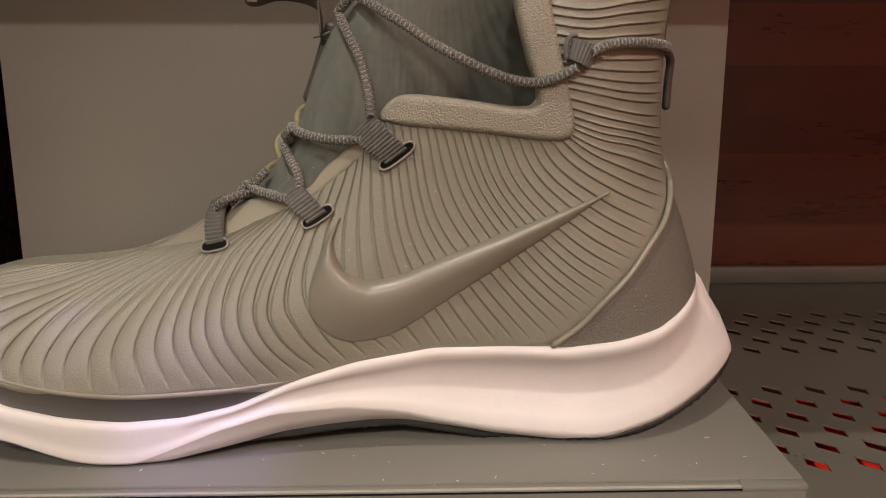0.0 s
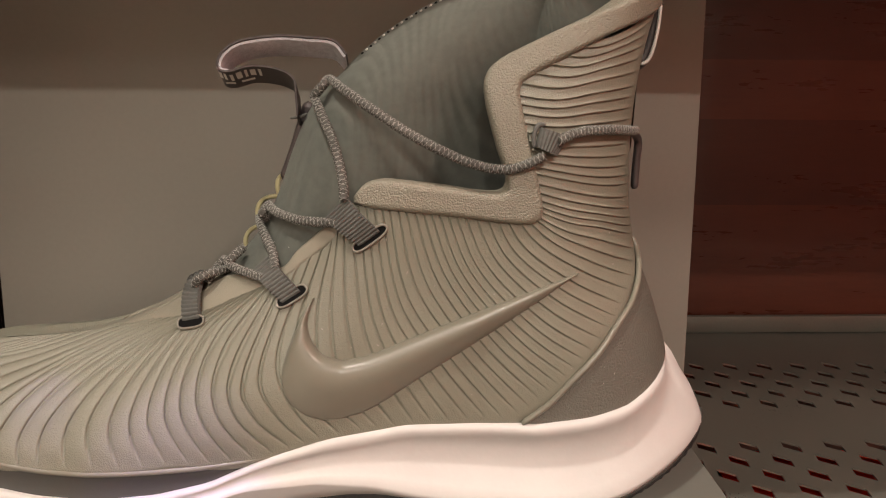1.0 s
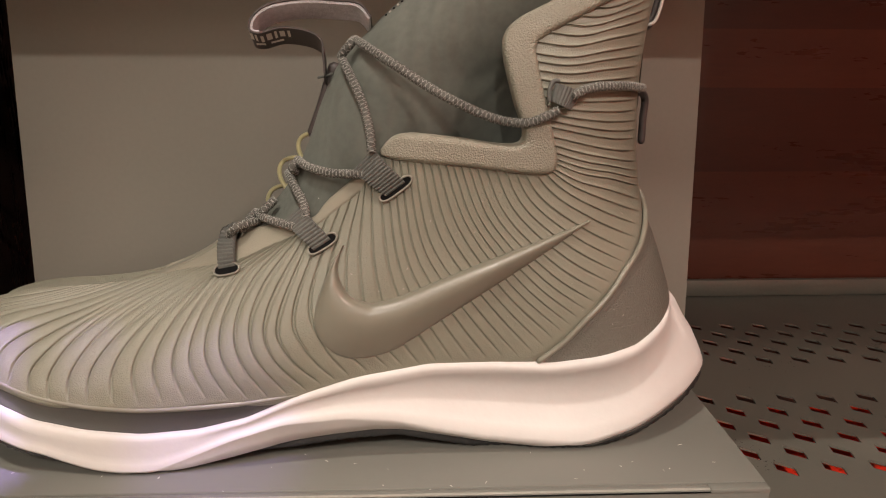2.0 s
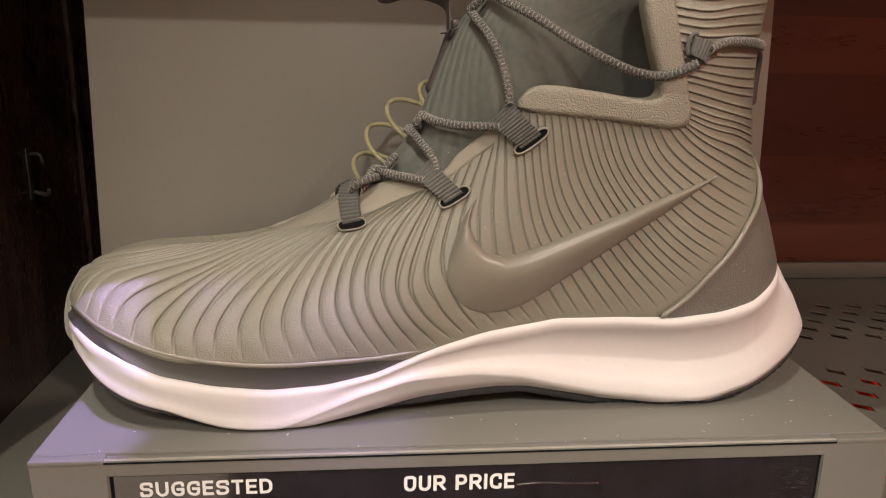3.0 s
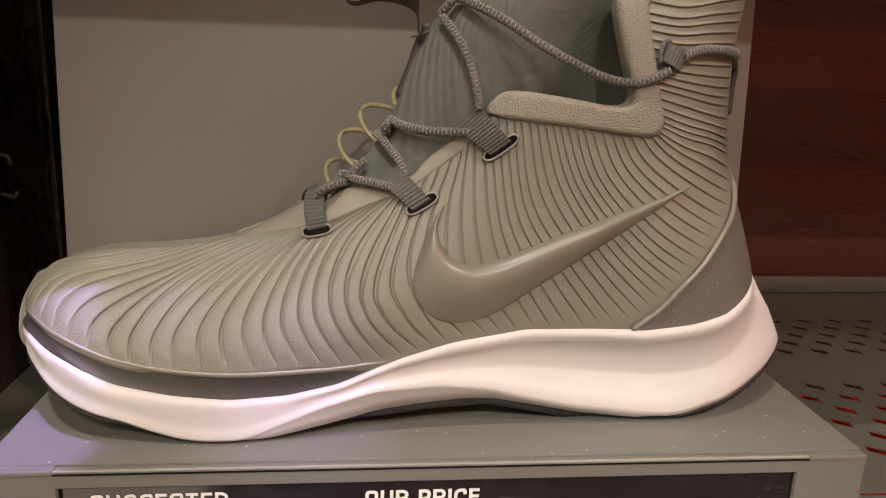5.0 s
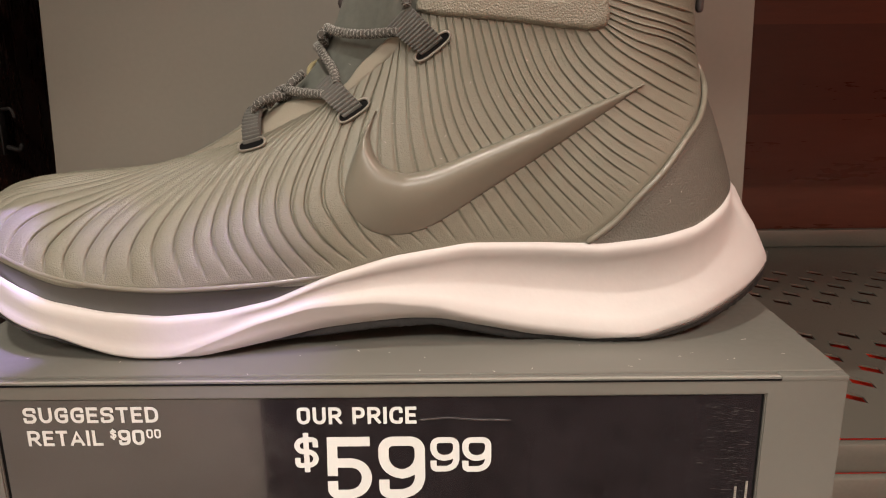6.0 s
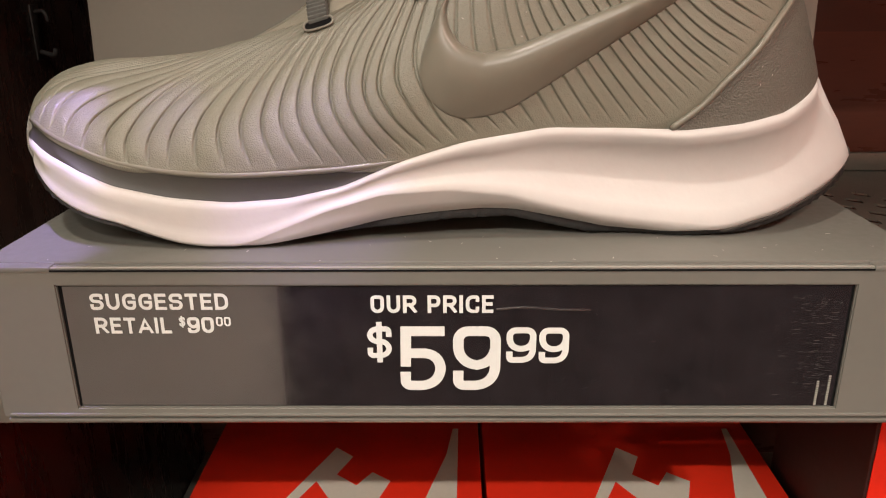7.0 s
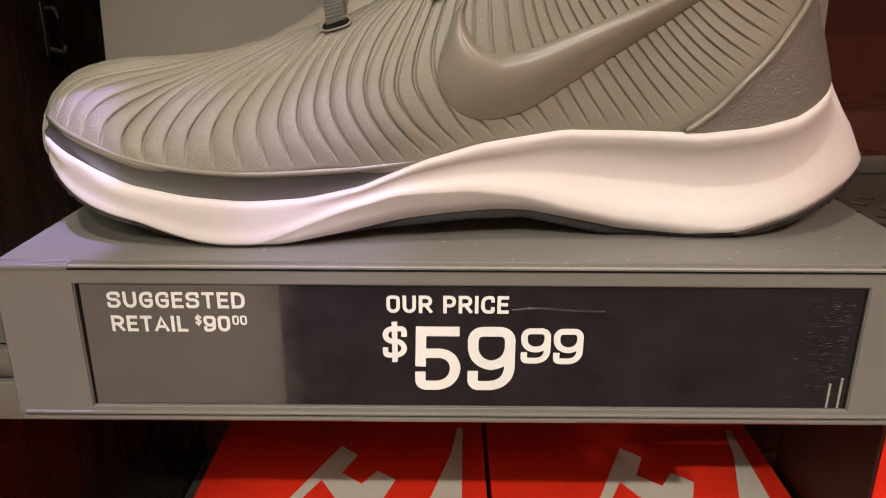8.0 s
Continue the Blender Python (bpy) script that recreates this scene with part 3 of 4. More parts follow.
def rib_field(nv, skip=1):
    """The shell's grid over the side view and the ribs' height on it.

    On the forefoot a slim rib rises beside each wide one and widens towards the throat;
    from the emblem to the heel there is a narrow groove in its place."""
    count = np.r_[0, np.cumsum(RIB_COUNT)]
    curves = [dense(keys, 40) for keys in (RIB_FOOT, RIB_LOW, RIB_HIGH, RIB_TOP)]
    ribs = np.arange(math.ceil(count[-1]))[:, None]
    foot = 1 - ease((ribs - 21) / 6.0)
    pair = foot * ease((ribs - 5) / 6.0)
    xz, rise, phases = [], [], []
    for j, t in enumerate(np.linspace(0, 3, nv)):
        v = t / 3
        split = .90 - .30 * pair * ease((v - .3) / .55)
        f = np.concatenate([split * RIB_WIDE, split + (1 - split) * RIB_SLIM], 1)
        phase = np.minimum((ribs + f).ravel(), count[-1])
        u = np.interp(phase, count, np.arange(len(count))) * 40
        a, b, c, d = (np.stack([np.interp(u, np.arange(len(k)), k[:, i]) for i in range(2)], 1) for k in curves)
        q = [2 * a - b, a, b, c, d, 2 * d - c]
        i = min(int(t), 2)
        g = t - i
        p0, p1, p2, p3 = q[i:i + 4]
        xz.append(0.5 * (2 * p1 + (p2 - p0) * g + (2 * p0 - 5 * p1 + 4 * p2 - p3) * g ** 2 + (3 * p1 - p0 - 3 * p2 + p3) * g ** 3))
        w = RIB_WIDE[None, :]
        flare = np.interp(ribs, [19, 39, 51, 59], [0.15, 0.40, 0.6, 0.75])
        lipped = (1 - flare * (1 - np.exp(-w / 0.15)) - 0.12 * w) * np.interp(w, [0, .03, .08, .16, .84, .92, .97, 1], [.5, .66, .86, 1, 1, .82, .6, .4])
        rolled = np.sin(np.pi * (0.02 + 0.96 * w)) ** 0.2 * (1.08 - .22 * w)
        wide = lipped * (1 - foot) + rolled * foot
        bed = np.interp(ribs, [0, 20, 30, 60], [.1, .12, .25, .15])
        slim = bed + (.9 - bed) * pair * ease((v - .2) / .5) * np.sin(np.pi * RIB_SLIM)[None, :] ** 0.5
        rise.append(np.concatenate([wide, slim + 0 * ribs], 1).ravel())
        phases.append(phase)
    xz, rise, phase = np.stack(xz, 1), np.stack(rise, 1), phases[0]
    # the first curve runs along the toe's ridge
    d = np.linalg.norm(xz[0][:, None] - TOE_LINE[None], axis=2).argmin(1)
    shift = TOE_LINE[d] - xz[0]
    near = np.clip(1 - (phase / 2.0), 0, 1) ** 2
    return (xz + near[:, None, None] * shift[None])[::skip], rise[::skip]


def upper(boot):
    # ribbed shell
    xz, pillow = rib_field(130)
    v = np.linspace(0, 1, 130)
    fade = np.clip((v - 0.03) / 0.15, 0, 1)
    fade = fade * fade * (3 - 2 * fade)
    rise = np.interp(np.linspace(0, 1, len(pillow)), [0, .65, .8, 1], [.0016, .0015, .0018, .0018])[:, None] * (pillow * fade[None, :] + 0.55 * (1 - fade[None, :]) * np.clip(v / 0.03, 0, 1)[None, :])
    patch("ribbed_shell", xz, 0.0008 + rise, RUBBER, boot, "olive grey moulded rubber with fine curved ribs", sharp=80, open_start=True)
    xz2, _ = rib_field(40, 9)
    patch("inner_shell", xz2, 0.0010, RUBBER, boot, side=-1, open_start=True)

    # knit sock with its open top
    zs = np.linspace(0.064, 0.1955, 90)
    rf, rh = dense(TOE_RIDGE, 20), dense(HEEL_RIDGE, 20)
    k0 = np.argmax(rf[:, 0] > -0.12)
    rf = rf[k0:]
    a = np.linspace(0, 2 * np.pi, 120, endpoint=False)
    rings = []
    for z in zs:
        x0, x1 = np.interp(z, rf[:, 1], rf[:, 0]), np.interp(z, rh[:, 1], rh[:, 0])
        x = (x0 + x1) / 2 - (x1 - x0) / 2 * np.cos(a)
        h = np.maximum(half(x, np.full_like(x, z)) - 0.0008 - 0.027 * ease((x - x0 - 0.016) / 0.078), 0)
        rings.append(np.stack([x, YC - np.sign(np.sin(a)) * h, np.full_like(x, z)], 1))
    mid = rings[-1].mean(0)
    for inset, dz in ((0.97, 0.0012), (0.92, 0.0006), (0.90, -0.01), (0.86, -0.06), (0.5, -0.075), (0.02, -0.078)):
        r = mid + (rings[89] - mid) * np.array([inset, inset, 1])
        r[:, 2] += dz
        rings.append(r)
    v = np.stack(rings, 1)
    mesh_ob("knit_sock", v.reshape(-1, 3), grid_faces(120, len(rings), close_u=True), SOCK, boot, "grey-green stretch knit sock")

    # smooth eyestay along the throat
    seam = [(-.0812, .0638), (-.0646, .0686), (-.0517, .0727), (-.0411, .0767), (-.0263, .0830), (-.0161, .0873), (-.008, .0931), (-.001, .0988), (.0098, .1074), (.0165, .1125)]
    edge = [(-.0830, .0640), (-.074, .0672), (-.0600, .0740), (-.0475, .0832), (-.0250, .0905), (-.0119, .0945), (-.0058, .1014), (.0038, .1099), (.0095, .1150), (.0145, .1195)]
    for side in (1, -1):
        patch("eyestay", between(seam, edge, 80, 10), crown(80, 10, 0.0008, 0.3, 0.0006), EYESTAY, boot, "pale olive pebbled eyestay" if side > 0 else "", side)

    tube("gusset", [(-.0900, YC, .0598), (-.078, YC, .0632), (-.066, YC, .0690), (-.055, YC, .0755), (-.046, YC, .0825)], .0032, SMOOTH, boot, "smooth grey tongue gusset", sides=16, flat=2.6)
    tube("gusset_flap", [(-.0625, YC - .003, .0692), (-.0593, YC - .0045, .0722), (-.0545, YC - .0045, .0770), (-.0490, YC - .003, .0822)], .0026, SMOOTH, boot, "small raised flap at the throat", steps=30, sides=12)
    tube("throat_slit", [(-.0590, YC - .0088, .0700), (-.0545, YC - .0098, .0737), (-.0490, YC - .0098, .0775)], .0011, DARK, boot, "dark slit under the flap", steps=20, sides=8)

    # dark band over the forefoot sole, with a raised edge
    n = 120
    top = even(STRIP, n)
    low = even(FEATHER[:10], n)
    low[:, 1] -= 0.001
    v = np.linspace(0, 1, 14)
    xz = top[:, None] * (1 - v)[None, :, None] + low[:, None] * v[None, :, None]
    patch("mudguard_band", xz, 0.0014 - 0.0012 * np.sin(np.pi * v)[None, :] + 0 * top[:, :1], BAND, boot, "dark smooth rubber band above the sole")
    tube("band_edge", on_side(top, np.interp(np.linspace(0, 1, n), [0, .05, .8, .93, 1], [-.0008, .0008, .0010, .0002, -.002])), 0.0011, SMOOTH, boot, steps=140, sides=8)
    patch("mudguard_band", xz, 0.0012, BAND, boot, "", -1)

    # heel counter with its moulded edge
    outer = [(.1212, .1005), (.129, .080), (.134, .066), (.1368, .0590), (.1350, .0548), (.130, .0510), (.124, .0474), (.1159, .0432), (.1001, .0392), (.0748, .0355)]
    xz = between(COUNTER_SEAM, outer, 90, 40)
    for side in (1, -1):
        patch("heel_counter", xz, 0.0014, COUNTER, boot, "smooth dark grey heel counter" if side > 0 else "", side)
    tube("counter_edge", on_side(even(COUNTER_SEAM, 60), 0.0019), 0.0012, SMOOTH, boot, steps=80, sides=8)

    # raised side emblem
    u1 = even([(.0930, .0946), (.0753, .088), (.053, .0795), (.0307, .0708), (.0195, .0666), (.0107, .0648)], 70)
    u2 = even([(.0107, .0648), (.004, .0667), (.0002, .0707), (-.0017, .0766), (-.0006, .0817), (.0009, .0856)], 30)
    l1 = even([(.0930, .0943), (.0873, .0905), (.0781, .0841), (.065, .0752), (.0494, .0653), (.0339, .0556), (.0206, .0475), (.0118, .0445), (.004, .0436)], 70)
    l2 = even([(.004, .0436), (-.0028, .0456), (-.0081, .0502), (-.0108, .0564), (-.0104, .0624), (-.0076, .0704), (-.0033, .0796), (.0007, .0856)], 30)
    up_line, low_line = np.vstack([u1, u2[1:]]), np.vstack([l1, l2[1:]])
    w = np.linspace(0, 1, 40)
    xz = up_line[:, None] * (1 - w)[None, :, None] + low_line[:, None] * w[None, :, None]
    wide = np.clip(np.linalg.norm(up_line - low_line, axis=1) / 0.012, 0.25, 1)
    prof = np.sin(np.pi * w ** 0.55) ** 0.8
    off = 0.0019 + 0.0050 * prof[None, :] * wide[:, None]
    patch("side_emblem", xz, off, SMOOTH, boot, "raised smooth moulded side emblem", depth=0.003, sharp=75)

    # pebbled collar
    inner = [(.0150, .1215), (.0199, .1269), (.0278, .1281), (.0453, .126), (.0589, .124), (.0658, .1245), (.0672, .1284), (.0655, .134), (.0634, .14), (.0594, .155), (.0594, .1624), (.0642, .168),
             (.0775, .1746), (.0964, .184), (.1064, .189), (.118, .1955)]
    outer = [(.0149, .1195), (.0225, .1178), (.0336, .1169), (.0493, .1155), (.0651, .1135), (.0765, .1130), (.0802, .1165), (.0785, .1264), (.0755, .1381), (.0722, .1514), (.0713, .1588), (.0755, .1629),
             (.087, .1691), (.103, .1777), (.1185, .185), (.1245, .190)]
    a, b = dense(inner, 12), dense(outer, 12)
    v = np.linspace(0, 1, 24)
    xz = a[:, None] * (1 - v)[None, :, None] + b[:, None] * v[None, :, None]
    for side in (1, -1):
        patch("collar_overlay", xz, crown(len(a), 24, 0.0030, 0.22, 0.0008), COLLAR, boot, "beige pebbled rubber collar strip" if side > 0 else "", side, 0.005)


SOLE_PLAN = dense([(-.1632, 0), (-.1615, .0120), (-.1578, .0225), (-.1515, .0335), (-.142, .0440), (-.126, .0520), (-.110, .0545), (-.080, .0560), (-.040, .0540), (-.010, .0510), (.030, .0472), (.060, .0450),
                   (.090, .0442), (.110, .0422), (.122, .0385), (.133, .0320), (.143, .0238), (.151, .0150), (.1560, .0075), (.158, 0)], 8)


def sole_half(x):
    return np.interp(x, SOLE_PLAN[:, 0], SOLE_PLAN[:, 1])


def sole(boot):
    xs = np.concatenate([-.1632 + .0282 * (1 - np.cos(np.linspace(0, np.pi / 2, 40)))[:-1], np.linspace(-.135, .125, 180)[:-1], .158 - .033 * (1 - np.sin(np.linspace(0, np.pi / 2, 40)))])
    grid = np.linspace(-.1632, .158, 320)
    top = np.interp(grid, [-.1655, -.158, -.1514, -.1336, -.1178, -.0982, -.0764, -.0561, -.0374, -.0164, .0054, .0325, .0564, .0807, .1001, .1177, .1296, .1413, .1506, .1566, .158],
                    [.0352, .0352, .0342, .0280, .0214, .0178, .0161, .0173, .0212, .0300, .0362, .0404, .0398, .0385, .0407, .0442, .0470, .0502, .0535, .0560, .0572])
    bot = np.interp(grid, [-.1655, -.150, -.146, -.143, -.140, -.137, -.131, -.124, -.115, -.105, -.095, -.086, -.066, -.057, -.045, -.025, -.006, .010, .022, .034, .054, .076, .090, .100, .106, .115, .125, .135, .145, .158],
                    [.0262, .0228, .0206, .0184, .0166, .0150, .0126, .0108, .0088, .0052, .0022, .0010, .0010, .0024, .0044, .0082, .0102, .0112, .0105, .0078, .0034, .0020, .0022, .0034, .0054, .0076, .0108, .0138, .0165, .0205])
    crease = np.maximum(np.interp(grid, [-.075, -.0441, -.0248, 0, .02, .0343, .0508, .0654, .085, .1], [.0005, .0130, .0185, .0195, .0168, .0125, .0085, .0062, .0040, .002]), bot + 0.0006)
    k = np.ones(7) / 7
    top, bot, crease = (np.interp(xs, grid, np.r_[a[:3], np.convolve(a, k, "valid"), a[-3:]]) for a in (top, bot, crease))
    e = sole_half(xs)
    low = np.interp(xs, [-.06, -.02, .05, .08], [0.0005, 0.005, 0.005, 0.0008])
    scoop = np.interp(xs, [-.06, -.02, .04, .08, .12, .158], [0.0, 0.0018, 0.0046, 0.0060, 0.0056, 0.0006])
    hgt = top - crease
    rows = [(np.maximum(e - .006, 0), top - .001), (np.maximum(e - .0022, 0), top + .0002), (e - .0004 * (e > .001), top - .0002), (e + scoop * .15, top - np.minimum(.0026, hgt * .16)), (e - scoop * .5, top - np.minimum(.0058, hgt * .3)), (e - scoop, crease + hgt * .62),
            (e - scoop * .8, crease + hgt * .42), (e - scoop * .15, crease + hgt * .2), (e + .0010, crease + hgt * .06), (e + .0006, crease - .0002), (np.maximum(e - low * .5, 0), (crease + bot) / 2),
            (np.maximum(e - low, 0), bot + .0003), (np.maximum(e - low - .003, 0), bot)]
    # the heel's back leans in towards its lip
    lean = (1, 1, 1, .93, .80, .55, .30, .10, 0, .02, .05, .08, .2)
    back = np.maximum(xs - .115, 0) * .4535 + 0 * xs
    near_end = np.clip(np.minimum(xs + .1632, .158 - xs) / .004, 0, 1)
    hug = np.maximum(ease((-.075 - xs) / .07), ease((xs - .065) / .05))
    toe_x, heel_x = np.interp(top, TOE_LINE[:30, 1], TOE_LINE[:30, 0]), np.interp(top, HEEL_LINE[:, 1], HEEL_LINE[:, 0])
    for r, (toe, heel) in enumerate(((-.004, -.004), (.0012, .0006), (.0024, .0028), (.0030, .0038), (.0034, .0014))):
        beyond = np.where(xs < 0, toe, heel)
        w, z = rows[r]
        skin = half(np.clip(xs - lean[r] * back, toe_x, heel_x), z + .001) * (.25 + .75 * near_end) + beyond * near_end
        rows[r] = (w * (1 - hug) + hug * np.maximum(skin, 0), z)
    sides = [(xs - k * back, w, z) for k, (w, z) in zip(lean, rows)]
    out = [np.stack([x, YC - np.maximum(w, 0), z], 1) for x, w, z in sides] + [np.stack([x, YC + np.maximum(w, 0), z], 1) for x, w, z in sides[::-1]]
    v = np.stack(out, 0)
    mesh_ob("midsole", v.reshape(-1, 3), grid_faces(len(out), len(xs), close_u=True, flip=True), FOAM, boot, "off-white sculpted foam midsole", sharp=179)

    # outsole with a knobbled edge, thick where it turns up at the toe
    knob = 0.0007 * np.abs(np.sin(xs * 700)) + 0.0003 * np.sin(xs * 1900)
    inset = np.interp(xs, [-.17, -.12, -.1, -.05, -.02, .06, .1, .16], [-.0010, -.0004, .004, .006, .003, .003, .0010, .0002])
    w = np.maximum(e - inset - np.minimum(low, .003), 0)
    zb = np.interp(xs, [-.1655, -.15, -.14, -.13, -.12, -.11, -.10, -.09, -.06, -.03, 0, .02, .05, .075, .09, .105, .12, .14, .158],
                   [.0215, .0180, .0142, .0102, .0076, .0042, .0012, .0004, .0004, .0045, .0072, .0076, .0006, .0002, .0002, .0012, .0050, .0105, .0160])
    zb = np.minimum(zb, bot - .0003)
    turn = .0045 * ease((-.105 - xs) / .03)
    rows = [(w * .9, bot + .0012), (w, bot + .0010), (w + knob, (bot + zb) / 2), (w - .0006 + knob - turn, zb + .0003), (np.maximum(w - turn, 0) * .95, zb)]
    out = [np.stack([xs, YC - np.maximum(a, 0), b], 1) for a, b in rows] + [np.stack([xs, YC + np.maximum(a, 0), b], 1) for a, b in rows[::-1]]
    v = np.stack(out, 0)
    mesh_ob("outsole", v.reshape(-1, 3), grid_faces(len(out), len(xs), close_u=True, flip=True), OUTSOLE, boot, "black rubber outsole", sharp=60)

    # rubber rim that curls up over the toe
    front = even([(-.1600, .0185), (-.1642, .0228), (-.1666, .0285), (-.1652, .0395), (-.1598, .0494)], 44)
    w = np.interp(np.linspace(0, 1, 44), [0, .5, .85, 1], [1.15, 1.0, .75, .5])
    s = np.linspace(-1, 1, 41)
    d = .0042 * np.abs(s)[None, :] ** 1.8 * w[:, None]
    lip = np.pad(np.zeros((42, 39)), 1, constant_values=.0040)
    v = np.stack([front[:, :1] + d + lip, YC + .0175 * s[None, :] * w[:, None] + 0 * d, np.repeat(front[:, 1:], 41, 1)], -1)
    mesh_ob("toe_rim", v.reshape(-1, 3), grid_faces(44, 41, flip=True), BUMPER, boot, "grey ridged rubber toe rim")

    near = [(x, -sole_half(x) + .0006, np.interp(x, xs, bot) - .0003 + .0035 * ease((x - .135) / .023)) for x in np.linspace(.096, .1568, 16)]
    tube("heel_rim", [(x, YC + y, z) for x, y, z in near] + [(.1580, YC, .0236)] + [(x, YC - y, z) for x, y, z in near[::-1]], .0010, BAND, boot, "grey rubber rim round the heel", sides=10, steps=120)


def eyelet(boot, a, b, wide):
    """A rounded slot with a pale rim; a and b are its ends over the side view."""
    a, b = np.array(a), np.array(b)
    t = (b - a) / np.linalg.norm(b - a)
    n = np.array([-t[1], t[0]])
    ring = []
    for k in range(40):
        q = 2 * np.pi * k / 40
        c, s = np.cos(q), np.sin(q)
        ring.append((a + b) / 2 + t * (np.linalg.norm(b - a) / 2) * np.sign(c) * abs(c) ** 0.6 + n * wide * np.sign(s) * abs(s) ** 0.8)
    ring = np.array(ring + ring[:2])
    hole = on_side(ring[:40], 0.0029)
    centre = hole.mean(0)
    body = mesh_ob("eyelet", np.vstack([hole, centre[None]]), [[i, (i + 1) % 40, 40] for i in range(40)], DARK, boot, "slot eyelet with a pale moulded rim")
    tube("rim", on_side(ring, 0.0030), 0.00045, EYELET, body, steps=90, sides=7)


def strap(name, corners, boot, ribs=13, off=0.0035, label="dark grey ribbed webbing loop"):
    """A ribbed webbing strap over four corners of the side view: first edge, then the far edge."""
    a, b, c, d = (np.array(p, float) for p in corners)
    nu, nv = ribs * 8, 10
    u, v = np.linspace(0, 1, nu)[:, None, None], np.linspace(0, 1, nv)[None, :, None]
    xz = (a * (1 - v) + b * v) * (1 - u) + (d * (1 - v) + c * v) * u
    swell = np.sin(np.linspace(0.25, 1.02, nu) * np.pi)[:, None]
    cord = 0.0005 * np.abs(np.sin(np.linspace(0, ribs * np.pi, nu)))[:, None]
    patch(name, xz, 0.0016 + off * swell + 0.0014 * np.linspace(0, 1, nu)[:, None] + cord + 0 * v[..., 0], WEBBING, boot, label, depth=0.0016, sharp=80)


def lacing(boot):
    strap("webbing_loop", [(.0062, .1138), (.0135, .1215), (.0242, .1102), (.0172, .1046)], boot)
    strap("webbing_loop", [(-.0208, .0912), (-.0143, .0976), (-.0036, .0872), (-.0102, .0826)], boot)
    strap("webbing_loop", [(-.0492, .0832), (-.0420, .0848), (-.0418, .0736), (-.0490, .0714)], boot)
    eyelet(boot, (.0150, .1032), (.0262, .1122), .0019)
    eyelet(boot, (-.0122, .0818), (-.0016, .0890), .0019)
    eyelet(boot, (-.0508, .0703), (-.0400, .0735), .0016)

    def run(points, off, label="dark grey braided round lace", steps=200):
        p = on_side(np.array(even(points, 24)), 0.0026)
        p[:, 1] -= np.interp(np.linspace(0, 1, 24), np.linspace(0, 1, len(off)), off)
        lace = tube("lace", p, 0.0016, LACE, boot, label, sides=20, steps=steps * 3, braid=0.15, pitch=0.0034)
        # pale tracer threads wound both ways round the lace
        q = even(p, steps * 2)
        tan = np.gradient(q, axis=0)
        tan /= np.linalg.norm(tan, axis=1)[:, None]
        side = np.cross(tan, [0, -1, 0.15])
        side /= np.linalg.norm(side, axis=1)[:, None]
        up = np.cross(side, tan)
        s = np.r_[0, np.cumsum(np.linalg.norm(np.diff(q, axis=0), axis=1))][:, None]
        for way, start in ((1, 0.0), (-1, 0.0), (1, np.pi), (-1, np.pi)):
            turn = way * 2 * np.pi * s / 0.0032 + start
            tube("tracer", q + 0.00156 * (np.cos(turn) * side + np.sin(turn) * up), 0.00016, TRACER, lace, sides=4, steps=steps * 2)

    run([(.0125, .1205), (.0122, .1260), (.0112, .1316), (.0081, .1409), (.0021, .1510), (-.0022, .1572), (-.0012, .1600), (.0030, .1600), (.0093, .1578), (.0221, .1508), (.0337, .1437), (.0489, .1364), (.0605, .1327),
         (.0701, .1327), (.0790, .1372)], (.003, .001, .001, .002, .004, .001, .0005, .001, .003), steps=460)
    run([(.0830, .1420), (.0914, .1448), (.1051, .1448), (.1165, .1430)], (.003, .001, .001, .001))
    run([(.0100, .1127), (-.0025, .1117), (-.0117, .1123), (-.0183, .1141), (-.0217, .1148), (-.0232, .1125), (-.0218, .1085), (-.0185, .1042), (-.0141, .0989), (-.0128, .0941)], (.002, .001, .001, .0025, .002, .001, .003), steps=320)
    run([(-.0170, .0905), (-.0262, .0904), (-.0329, .0907), (-.0398, .0920), (-.0452, .0905), (-.0482, .0870), (-.0488, .0810)], (.003, .002, .003, .004, .003, .003), steps=260)
    run([(-.0416, .0842), (-.0379, .0890), (-.0350, .0960), (-.0310, .1000)], (.004, .006, .004, .0), steps=120)

    # webbing loop behind the collar
    strap("webbing_loop", [(.0762, .1400), (.0775, .1465), (.0872, .1430), (.0835, .1365)], boot, 8, 0.004)
    tube("loop_edge", on_side(np.array([(.0757, .1395), (.0755, .1440), (.0768, .1470), (.0790, .1472)]), .0035), .0008, WEBBING, boot, steps=20)


